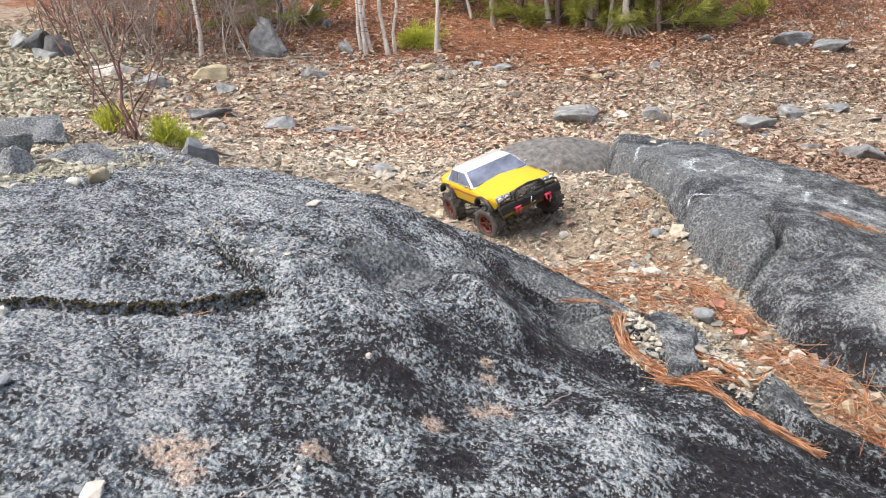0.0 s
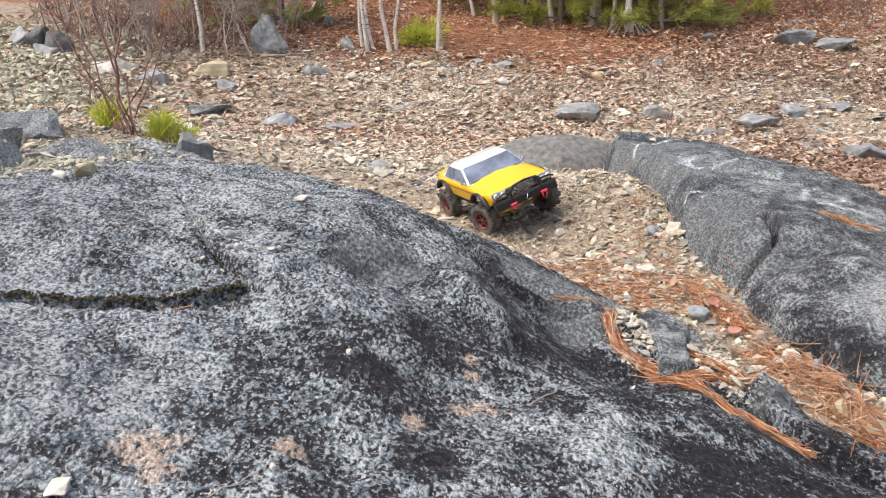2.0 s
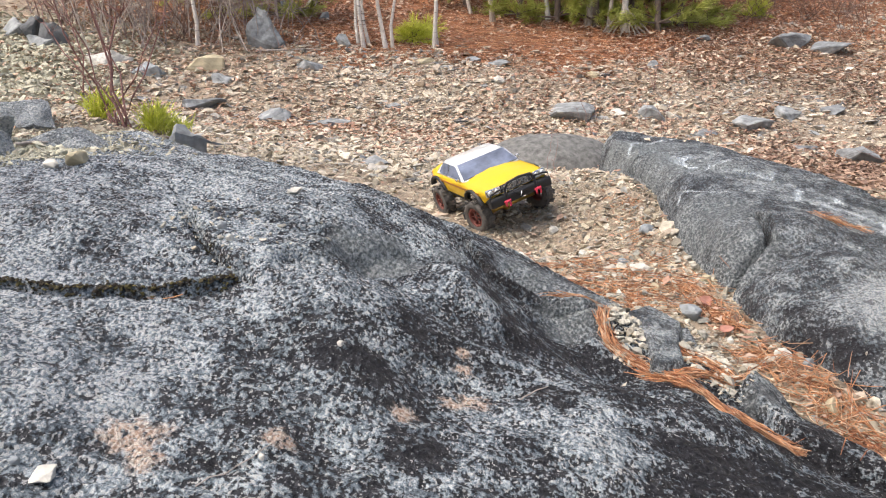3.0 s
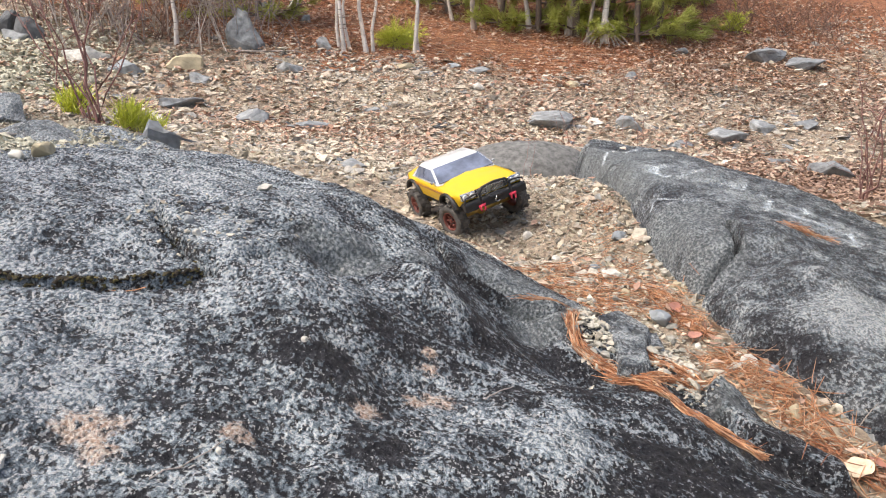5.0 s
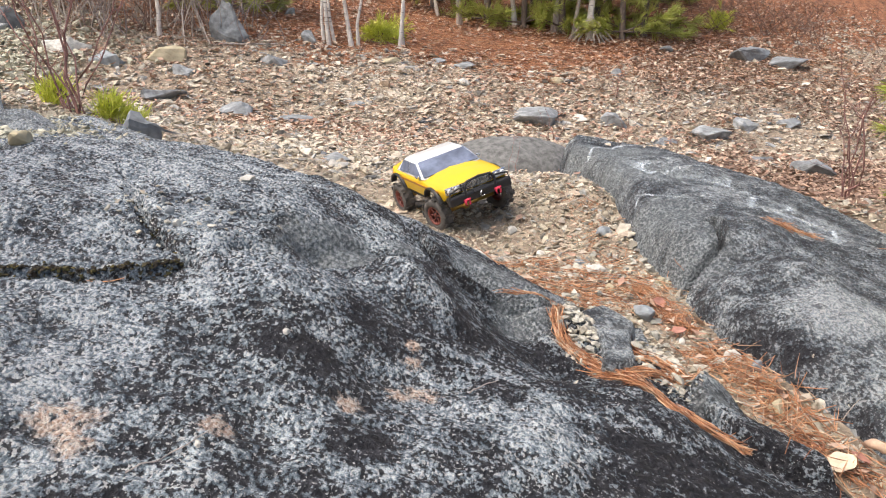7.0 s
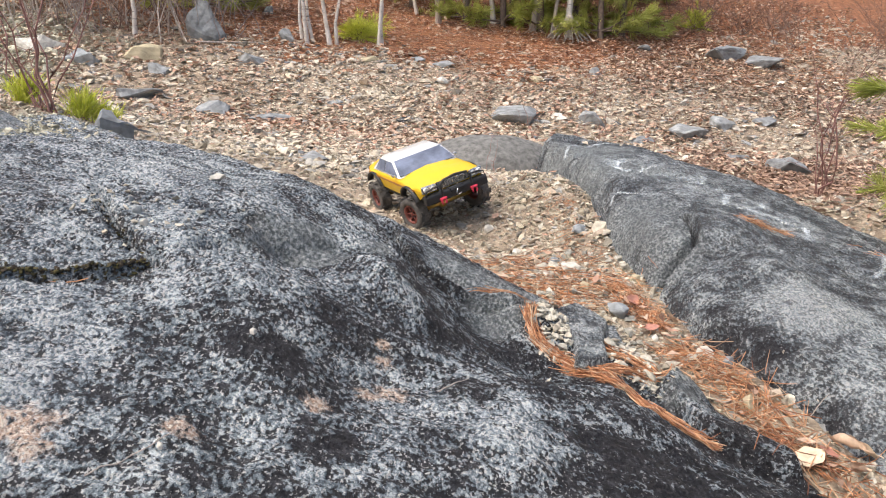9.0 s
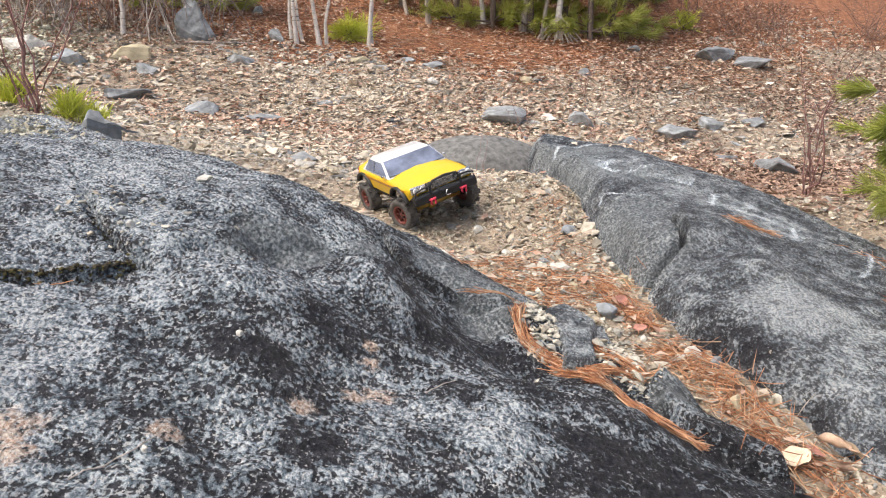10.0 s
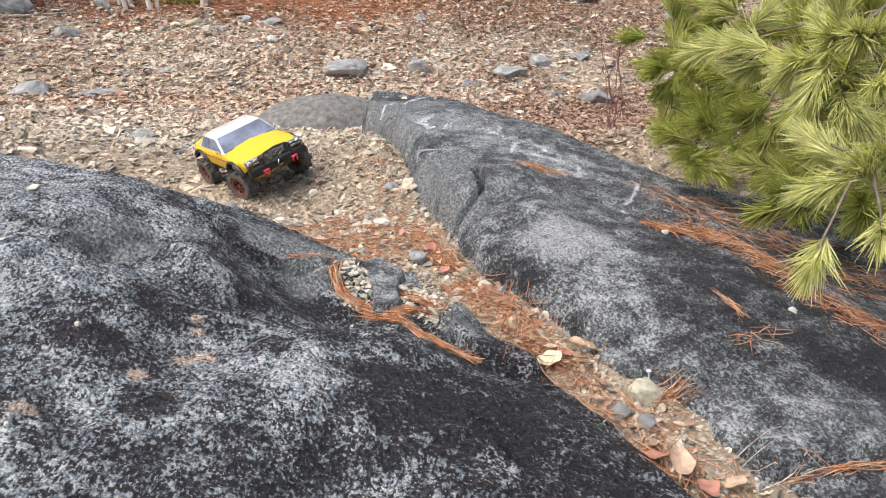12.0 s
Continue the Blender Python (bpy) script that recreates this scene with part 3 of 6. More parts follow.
def shard(seed, flat=0.6, points=13):
    """An angular stone: the hull of a few points in a unit ball, as vertices and triangles."""
    r = np.random.default_rng(seed)
    bm = bmesh.new()
    for _ in range(points):
        v = r.normal(size=3)
        v = v / np.linalg.norm(v) * r.uniform(0.75, 1.0)
        bm.verts.new((v[0], v[1] * r.uniform(0.75, 1), v[2] * flat))
    out = bmesh.ops.convex_hull(bm, input=bm.verts)
    bmesh.ops.delete(bm, geom=[g for g in out["geom_interior"] if isinstance(g, bmesh.types.BMVert)], context="VERTS")
    bmesh.ops.triangulate(bm, faces=bm.faces)
    bm.verts.index_update()
    co = np.array([v.co[:] for v in bm.verts])
    f = np.array([[v.index for v in fc.verts] for fc in bm.faces])
    bm.free()
    return co, f


CHIPS = [shard(150 + k, 0.4 + 0.4 * (k % 5) / 4, 7 + k % 2) for k in range(30)]
SHARDS = [shard(100 + k, 0.45 + 0.4 * (k % 5) / 4, 9 + k % 6) for k in range(30)]


def turns(n, tilt):
    """n turn matrices: any heading, tilted by about tilt radians."""
    a, t, b = rng.uniform(0, 2 * np.pi, n), rng.normal(0, tilt, n), rng.uniform(0, 2 * np.pi, n)
    ca, sa, ct, st, cb, sb = np.cos(a), np.sin(a), np.cos(t), np.sin(t), np.cos(b), np.sin(b)
    z = np.zeros(n)
    o = np.ones(n)
    ra = np.stack([ca, -sa, z, sa, ca, z, z, z, o], -1).reshape(n, 3, 3)
    rt = np.stack([o, z, z, z, ct, -st, z, st, ct], -1).reshape(n, 3, 3)
    rb = np.stack([cb, -sb, z, sb, cb, z, z, z, o], -1).reshape(n, 3, 3)
    return ra @ rt @ rb


def strewn(name, protos, xy, size, tilt, sink, zf=None, soft=False):
    """Many small pieces laid on the land, in one mesh. size: (n, 3)."""
    n = len(xy)
    z = (zf or surface_z)(xy[:, 0], xy[:, 1])
    rot = turns(n, tilt)
    pick = rng.integers(0, len(protos), n)
    pieces = []
    for k, (co, f) in enumerate(protos):
        ids = np.nonzero(pick == k)[0]
        if not len(ids):
            continue
        c = np.einsum("nij,nvj->nvi", rot[ids], co[None] * size[ids][:, None])
        c[..., :2] += xy[ids][:, None]
        c[..., 2] += (z[ids] + sink * size[ids, 2])[:, None]
        ff = f[None] + (np.arange(len(ids)) * len(co))[:, None, None]
        pieces.append((c.reshape(-1, 3), ff.reshape(-1, f.shape[1])))
    co, f = joined(pieces)
    return mesh_of(name, co, f, soft)


def stuff(name, me, mat, label, category):
    me.materials.append(mat)
    return tagged(new(name, me), label, category, kind="stuff")


def leaf_proto(seed, cuts=6):
    """A dry curled leaf about 1 long, pointed, bent along its rib."""
    r = np.random.default_rng(seed)
    xs = np.linspace(-0.5, 0.5, cuts)
    w = np.interp(xs, np.linspace(-0.5, 0.5, 6), [0.04, 0.2, 0.27, 0.22, 0.13, 0.03]) * r.uniform(0.8, 1.4)
    curl, fold = r.uniform(-0.9, 0.9), r.uniform(0.1, 0.6)
    co = []
    for x, h in zip(xs, w):
        zc = curl * x * x
        co += [(x, -h, zc + fold * h + r.normal(0, 0.03)), (x, 0, zc), (x, h, zc + fold * h + r.normal(0, 0.03))]
    f = []
    for i in range(cuts - 1):
        for j in range(2):
            a = i * 3 + j
            f.append((a, a + 3, a + 4, a + 1))
    return np.array(co), np.array(f)


LEAVES = [leaf_proto(40 + k) for k in range(10)]
SCRAPS = [leaf_proto(60 + k, 3) for k in range(12)]


def needles_at(starts, dirs, length, radius, bend, sag=0.0, drape=None, rings=4):
    """Vertices and faces of many thin bent needles. starts, dirs: (n, 3)."""
    n = len(starts)
    d = dirs / (np.linalg.norm(dirs, axis=1, keepdims=True) + 1e-9)
    side = np.cross(d, rng.normal(size=(n, 3)))
    side /= np.linalg.norm(side, axis=1, keepdims=True) + 1e-9
    up = np.cross(side, d)
    s = np.linspace(0, 1, rings)
    pts = starts[:, None] + d[:, None] * (s[None, :, None] * length[:, None, None]) + side[:, None] * ((s ** 2)[None, :, None] * (bend * length)[:, None, None])
    pts[..., 2] -= sag * (s ** 2)[None] * length[:, None]
    if drape is not None:
        pts[..., 2] = drape(pts[..., 0], pts[..., 1]) + (pts[..., 2] - pts[:, :1, 2]) * 0.3 + starts[:, 2:3]
    rad = np.interp(s, (0, 0.33, 0.67, 1), (0.75, 1.0, 0.9, 0.3)) * radius
    a = np.array([0, 2.094, 4.189])
    ring = side[:, None] * np.cos(a)[None, :, None] + up[:, None] * np.sin(a)[None, :, None]
    co = pts[:, :, None] + ring[:, None] * rad[None, :, None, None]
    i, j = np.meshgrid(np.arange(rings - 1), np.arange(3), indexing="ij")
    f = np.stack([i * 3 + j, i * 3 + (j + 1) % 3, (i + 1) * 3 + (j + 1) % 3, (i + 1) * 3 + j], -1).reshape(-1, 4)
    f = f[None] + (np.arange(n) * 3 * rings)[:, None, None]
    return co.reshape(-1, 3), f.reshape(-1, 4)


def on_line(line, n, width):
    """n points spread along a line of the plan, and the line's heading there."""
    p = np.array(line, float)
    seg = np.linalg.norm(np.diff(p, axis=0), axis=1)
    t = rng.uniform(0, seg.sum(), n)
    k = np.clip(np.searchsorted(np.cumsum(seg), t), 0, len(seg) - 1)
    u = (t - np.concatenate([[0], np.cumsum(seg)])[k]) / seg[k]
    d = (p[k + 1] - p[k]) / seg[k][:, None]
    xy = p[k] + (p[k + 1] - p[k]) * u[:, None]
    off = rng.normal(0, width, n)
    xy = xy + np.stack([-d[:, 1], d[:, 0]], -1) * off[:, None]
    return xy, np.arctan2(d[:, 1], d[:, 0])


def needle_litter(line, n, width, spread, lift=0.01, long=(0.05, 0.095), steep=0.034, name="pine_needle_litter", label="drift of fallen orange pine needles on the rock"):
    xy, head = on_line(line, n, width)
    a = head + rng.normal(0, spread, n) + np.pi * rng.integers(0, 2, n)
    ln = rng.uniform(*long, n)
    st = np.stack([xy[:, 0] - np.cos(a) * ln / 2, xy[:, 1] - np.sin(a) * ln / 2, 0.001 + np.abs(rng.normal(0, lift, n))], -1)
    d = np.stack([np.cos(a), np.sin(a), rng.normal(0, 0.08, n)], -1)
    far_x, far_y = st[:, 0] + d[:, 0] * ln, st[:, 1] + d[:, 1] * ln
    mid_z = surface_z((st[:, 0] + far_x) / 2, (st[:, 1] + far_y) / 2)
    rise = np.abs(surface_z(st[:, 0], st[:, 1]) - surface_z(far_x, far_y)) + np.abs(mid_z - ground_z(xy[:, 0], xy[:, 1])) * (0.0 if lift < 0.0065 else 0.15)
    ok = rise < steep
    st, d, ln = st[ok], d[ok], ln[ok]
    co, f = needles_at(st, d, ln, 0.0011, rng.normal(0, 0.12, len(ln)), 0.0, surface_z)
    return stuff(name, mesh_of(name, co, f, True), NEEDLE, label, "pine needles")


def crooked(a, b, steps, jitter, r=None):
    """A wandering line from a to b."""
    r = r or rng
    s = np.linspace(0, 1, steps)[:, None]
    p = np.asarray(a, float) * (1 - s) + np.asarray(b, float) * s
    off = np.cumsum(r.normal(0, jitter, (steps, 3)), axis=0)
    off -= off[0] + (off[-1] - off[0]) * s
    return p + off

def gz_early(x, y):
    return float(ground_z(np.array(float(x)), np.array(float(y))))


# ---- rubble, gravel and leaf litter ----
def open_ground(xy, margin=0.0):
    x, y = xy[:, 0], xy[:, 1]
    return (ground_z(x, y) + margin > full_ledge_z(x, y)) & (ground_z(x, y) + margin > full_right_z(x, y))


def in_box(n, x0, x1, y0, y1):
    xy = np.stack([rng.uniform(x0, x1, n), rng.uniform(y0, y1, n)], -1)
    return xy[open_ground(xy)]


def clustered(xy, scale, keep, seed):
    """Thin points out so that they gather in patches."""
    return xy[ripple(xy[:, 0] * scale, xy[:, 1] * scale, seed) + rng.normal(0, 0.35, len(xy)) > keep]


def sizes(n, mean, spread, least, most, flat=(0.45, 0.9)):
    s = np.clip(rng.lognormal(math.log(mean), spread, n), least, most)
    return np.stack([s * rng.uniform(0.8, 1.3, n), s * rng.uniform(0.65, 1.0, n), s * rng.uniform(*flat, n)], -1)


xy = in_box(24000, 0.0, 1.1, 0.4, 3.4)
stuff("gravel", strewn("gravel", CHIPS, xy, sizes(len(xy), 0.0058, 0.55, 0.0025, 0.02, (0.7, 1.2)), 0.5, 0.25), GRAVEL, "loose tan and grey gravel in the gully", "gravel")
xy = in_box(2600, 0.25, 1.1, 0.45, 2.3)
xy = xy[(xy[:, 1] > 1.62) | (rng.uniform(0, 1, len(xy)) < 0.30)]
stuff("gravel", strewn("gravel", SHARDS, xy, sizes(len(xy), 0.0085, 0.4, 0.004, 0.022, (0.6, 1.0)), 0.5, 0.5), PEBBLE, "grey and tan pebbles filling the gully", "gravel")
xy = in_box(56000, -2.6, 3.6, 2.3, 5.6)
stuff("gravel", strewn("gravel", CHIPS, xy, sizes(len(xy), 0.0090, 0.6, 0.003, 0.04), 0.5, 0.25), GRAVEL, "loose tan gravel and rock chips on the slope", "gravel")
xy = in_box(40000, -4.8, 6.5, 5.0, 12.5)
xy = xy[(xy[:, 1] < 8.6 + 0.4 * ripple(xy[:, 0] * 2, xy[:, 1] * 2) + 0.9 * np.maximum(np.abs(xy[:, 0] + 0.9) - 2.2, 0))]
stuff("rubble", strewn("rubble", CHIPS, xy, sizes(len(xy), 0.0175, 0.6, 0.006, 0.08), 0.4, 0.2), RUBBLE, "broken tan and grey rock rubble with leaves", "rubble")
xy = clustered(in_box(15000, -3.4, 5.0, 2.5, 8.6), 1.4, -0.55, 3.0)
xy = xy[xy[:, 1] > 3.4 + rng.uniform(-0.9, 1.2, len(xy))]
stuff("rubble", strewn("rubble", SHARDS, xy, sizes(len(xy), 0.022, 0.45, 0.010, 0.07, (0.3, 0.65)), 0.35, 0.1), RUBBLE, "broken flat stones among leaves and chips", "rubble")
xy = clustered(in_box(3600, -3.4, 5.2, 2.9, 9.2), 1.1, -0.35, 9.0)
xy = xy[xy[:, 1] > 4.2 + rng.uniform(-1.2, 1.2, len(xy))]
stuff("rubble", strewn("rubble", SHARDS, xy, sizes(len(xy), 0.040, 0.42, 0.02, 0.12, (0.28, 0.55)), 0.3, -0.05), RUBBLE, "larger broken rocks among leaves and chips", "rubble")

xy = rng.normal((-0.35, 6.1), (0.85, 0.8), (5500, 2))
stuff("gravel", strewn("gravel", CHIPS, xy, sizes(len(xy), 0.020, 0.45, 0.008, 0.05, (0.3, 0.7)), 0.4, 0.35), PALE_GRAVEL, "patch of pale tan gravel on the slope", "gravel")
xy = clustered(in_box(19000, -3.2, 4.2, 2.4, 6.2), 1.1, 0.05, 1.0)
s = rng.uniform(0.012, 0.03, len(xy)) * (0.5 + 0.32 * np.clip(xy[:, 1] - 1.5, 0.8, 4))
stuff("fallen_leaves", strewn("fallen_leaves", SCRAPS, xy, np.stack([s, s, s], -1), 0.35, 0.45), LEAF, "dry reddish-brown leaves strewn over the rubble", "dead leaves")
xy = clustered(in_box(40000, -5.5, 7.0, 5.6, 13), 1.6, -0.3, 2.0)
s = rng.uniform(0.03, 0.075, len(xy))
stuff("fallen_leaves", strewn("fallen_leaves", SCRAPS, xy, np.stack([s, s, s], -1), 0.35, 0.45), LEAF, "dry brown leaves strewn under the trees", "dead leaves")
xy = in_box(150, 0.1, 1.05, 0.6, 3.2)
s = rng.uniform(0.015, 0.04, len(xy))
stuff("fallen_leaves", strewn("fallen_leaves", SCRAPS, xy, np.stack([s, s, s], -1), 0.3, 0.6), LEAF, "scraps of dry leaf in the gully gravel", "dead leaves")
xy = np.stack([rng.uniform(-4.5, 5.0, 20000), rng.uniform(8.2, 14, 20000)], -1)
ln = rng.uniform(0.08, 0.14, len(xy))
a = rng.uniform(0, 6.283, len(xy))
co, f = needles_at(np.stack([xy[:, 0], xy[:, 1], np.abs(rng.normal(0.004, 0.012, len(xy)))], -1), np.stack([np.cos(a), np.sin(a), a * 0], -1), ln, 0.003, rng.normal(0, 0.1, len(xy)), 0, ground_z, 3)
stuff("pine_needle_litter", mesh_of("pine_needle_litter", co, f, True), NEEDLE, "thick orange carpet of pine needles under the trees", "pine needles")

# ---- single rocks that stand out ----
def stone_mesh(seed, w, d, h, cuts=2, rough=0.07, points=11):
    """A broken rock with flat faces, worn edges and uneven sides."""
    co, f = shard(seed, 1.0, points)
    bm = bmesh.new()
    vs = [bm.verts.new(c) for c in co]
    for tri in f:
        bm.faces.new([vs[i] for i in tri])
    lo = co.min(0)
    ext = co.max(0) - lo
    for v in bm.verts:
        v.co = Vector(((v.co.x - lo[0]) / ext[0] - 0.5, (v.co.y - lo[1]) / ext[1] - 0.5, (v.co.z - lo[2]) / ext[2]))
        if v.co.z < 0.55:
            wide = 0.5 / max(0.2, math.hypot(v.co.x, v.co.y))
            v.co.x, v.co.y = v.co.x * (0.35 + 0.65 * wide), v.co.y * (0.35 + 0.65 * wide)
    bmesh.ops.bevel(bm, geom=list(bm.edges), offset=0.035, segments=1, affect="EDGES")
    bmesh.ops.triangulate(bm, faces=bm.faces)
    bmesh.ops.subdivide_edges(bm, edges=list(bm.edges), cuts=cuts, use_grid_fill=True)
    for v in bm.verts:
        k = noise.noise(v.co * 3.1 + Vector((seed, 0, 0))) * rough + noise.noise(v.co * 9.0 + Vector((0, seed, 0))) * rough * 0.4
        v.co += v.co.normalized() * k
        v.co = Vector((v.co.x * w, v.co.y * d, v.co.z * h))
    return bm


STONE_GREY = rock_material("grey_stone", (), 1.15, 0.0, calm=0.55)
STONE_TAN = plain_material("tan_stone", (0.46, 0.40, 0.27), 0.9, 0, 9, 0.35, 0.01)
STONE_SLOPE = plain_material("slope_stone", (0.27, 0.285, 0.29), 0.9, 0, 13, 0.5, 0.012)
STONE_SLATE = plain_material("slate_stone", (0.10, 0.105, 0.11), 0.8, 0, 16, 0.5, 0.012)
STONE_GREENISH = plain_material("greenish_stone", (0.40, 0.385, 0.30), 0.9, 0, 70, 0.3, 0.002)
STONE_PALE = plain_material("pale_stone", (0.60, 0.58, 0.52), 0.85, 0, 40, 0.3, 0.002)
STONE_BLUE = plain_material("blue_grey_stone", (0.26, 0.285, 0.30), 0.85, 0, 22, 0.35, 0.004)
STONE_DARK = plain_material("dark_stone", (0.21, 0.222, 0.23), 0.85, 0, 18, 0.45, 0.006)


def stone(seed, x, y, w, h, mat, label, depth=0.8, sink=0.12, turn=0.0, group="", lean=0.0, top=None):
    me_ob = part("rock" if w > 0.12 else "stone", stone_mesh(seed, w, w * depth, h * (1 + sink), points=11 if w > 0.12 else 22), mat)
    z = float(surface_z(np.array(x), np.array(y)))
    me_ob.matrix_basis = pose(x, y, z - sink * h, lean, 0, turn)
    return tagged(me_ob, label, "rock" if w > 0.12 else "stone", group)


# place in the plan, width and height
for k, (x, y, w, h, tone) in enumerate((
        (-3.43, 7.08, 0.35, 0.25, "pale"), (-3.0, 6.95, 0.36, 0.2, "blue"), (-2.61, 7.28, 0.43, 0.23, "tan"), (-2.34, 6.97, 0.27, 0.13, "grey"),
        (-2.3, 8.25, 0.42, 0.45, "grey"), (-1.67, 7.53, 0.3, 0.16, "grey"), (-2.64, 10.52, 0.26, 0.22, "blue"), (-2.4, 10.9, 0.32, 0.24, "pale"),
        (-2.03, 9.94, 0.2, 0.17, "blue"), (-1.51, 8.6, 0.33, 0.2, "grey"), (-1.66, 6.03, 0.34, 0.2, "grey"), (-2.35, 6.37, 0.46, 0.13, "dark"),
        (-1.22, 6.09, 0.44, 0.08, "grey"), (-0.59, 4.3, 0.25, 0.06, "grey"), (0.14, 7.64, 0.16, 0.11, "pale"), (-0.59, 8.17, 0.25, 0.11, "tan"),
        (0.8, 6.85, 0.56, 0.15, "grey"), (1.48, 6.83, 0.31, 0.14, "grey"), (2.23, 6.62, 0.36, 0.15, "grey"), (2.63, 6.84, 0.24, 0.17, "grey"),
        (3.09, 7.03, 0.26, 0.11, "dark"), (2.41, 5.86, 0.2, 0.08, "dark"), (2.62, 5.45, 0.32, 0.19, "dark"), (1.8, 8.37, 0.19, 0.14, "grey"),
        (2.65, 9.9, 0.22, 0.14, "grey"), (3.55, 9.65, 0.6, 0.24, "dark"), (4.0, 9.45, 0.5, 0.2, "dark"), (1.19, 6.85, 0.2, 0.09, "pale"),
        (1.65, 6.8, 0.15, 0.09, "pale"), (-0.79, 6.75, 0.2, 0.07, "grey"), (1.11, 8.01, 0.15, 0.1, "tan"), (1.76, 6.38, 0.2, 0.06, "grey"),
        (-4.75, 7.75, 0.4, 0.3, "grey"), (-4.3, 7.5, 0.3, 0.2, "grey"), (4.9, 8.6, 0.5, 0.16, "dark"), (0.2, 8.35, 0.3, 0.1, "grey"), (-0.1, 8.45, 0.22, 0.1, "blue"))):
    mat, word = {"pale": (STONE_PALE, "pale grey"), "blue": (STONE_BLUE, "blue-grey"), "tan": (STONE_TAN, "yellowish tan"), "grey": (STONE_SLOPE, "weathered grey"),
                 "dark": (STONE_DARK, "dark grey")}[tone]
    shape = "low flat" if h < 0.4 * w else "tall upright" if h > 0.9 * w else "blocky"
    stone(300 + k, x, y, w * 1.0, h * (0.9 if h > 0.9 * w else 0.55), mat, f"{shape} {word} rock lying among dead leaves", 0.85, 0.85, 37 * k, "rocks on the slope")
xy = np.concatenate([rng.normal((x, y), 0.09 + 0.45 * w, (9, 2)) for x, y, w in ((-1.66, 6.03, 0.34), (-2.35, 6.37, 0.46), (-1.22, 6.09, 0.44), (-0.59, 4.3, 0.25), (0.8, 6.85, 0.56), (1.48, 6.83, 0.31),
                      (2.23, 6.62, 0.36), (2.63, 6.84, 0.24), (3.09, 7.03, 0.26), (2.62, 5.45, 0.32), (-0.35, 6.4, 0.4), (-0.41, 8.08, 0.3), (-0.94, 8.14, 0.3), (-1.66, 7.79, 0.4), (-2.95, 7.13, 0.5), (-1.0, 6.4, 0.4), (3.8, 9.6, 0.6), (4.9, 8.6, 0.5), (1.3, 7.6, 0.5))])
BLUE_RUBBLE = island_material("blue_grey_rubble", [(0.0, (0.16, 0.17, 0.18)), (0.5, (0.28, 0.295, 0.305)), (1.0, (0.42, 0.42, 0.40))], 0.85, 30)
stuff("rubble", strewn("rubble", SHARDS, xy, sizes(len(xy), 0.055, 0.4, 0.025, 0.12, (0.3, 0.6)), 0.3, -0.15), BLUE_RUBBLE, "broken blue-grey rocks half buried beside larger ones", "rubble")
xy = clustered(in_box(9000, 1.4, 4.2, 2.7, 5.6), 1.7, -0.5, 5.0)
s = rng.uniform(0.025, 0.055, len(xy))
stuff("fallen_leaves", strewn("fallen_leaves", SCRAPS, xy, np.stack([s, s, s], -1), 0.4, 0.5), LEAF_DARK, "matted red-brown leaves behind the outcrop", "dead leaves")
xy = clustered(in_box(22000, 2.0, 7.0, 4.6, 10.5), 1.5, -0.4, 7.0)
s = rng.uniform(0.025, 0.055, len(xy))
stuff("fallen_leaves", strewn("fallen_leaves", SCRAPS, xy, np.stack([s, s, s], -1), 0.4, 0.5), LEAF_DARK, "matted brown leaves on the gravel below the trees", "dead leaves")
stone(353, -4.12, 7.35, 0.30, 0.40, STONE_SLATE, "dark slate slab leaning out of the leaf litter", 0.6, 0.3, 25, "", -38)
stone(356, -4.45, 7.7, 0.34, 0.22, STONE_SLATE, "dark slate rock beside a leaning slab", 0.7, 0.4, 60)
HUMP_ROCK = plain_material("hump_rock", (0.155, 0.155, 0.148), 0.9, 0, 26, 0.6, 0.014)
hump_me = grid_mesh("rock", np.arange(-0.5, 0.5, 0.02), np.arange(-0.42, 0.42, 0.02), lambda x, y: 0.20 * np.sqrt(np.maximum(1 - (x / 0.46) ** 2 - (y / 0.38) ** 2, 0)) - 0.05 + 0.02 * fbm(x, y, 8, 4, 0.5, 5))
hump_me.materials.append(HUMP_ROCK)
tagged(new("rock", hump_me), "rounded grey bedrock hump half buried in gravel", "rock").matrix_basis = pose(0.46, 4.95, gz_early(0.46, 4.95) + 0.035, 0, 0, 8)
for k, (x, y, w, h) in enumerate(((-1.86, 3.1, 0.36, 0.10), (-1.42, 2.25, 0.24, 0.12), (-1.07, 1.72, 0.15, 0.07), (-1.06, 2.02, 0.26, 0.05), (-1.2, 1.9, 0.15, 0.07), (-0.98, 2.60, 0.15, 0.17))):
    stone(360 + k, x, y, w, h, STONE_DARK if k == 5 else STONE_GREY, "grey rock block lying at the back of the ledge", 0.85, 0.9, 50 * k, "rocks behind the ledge")

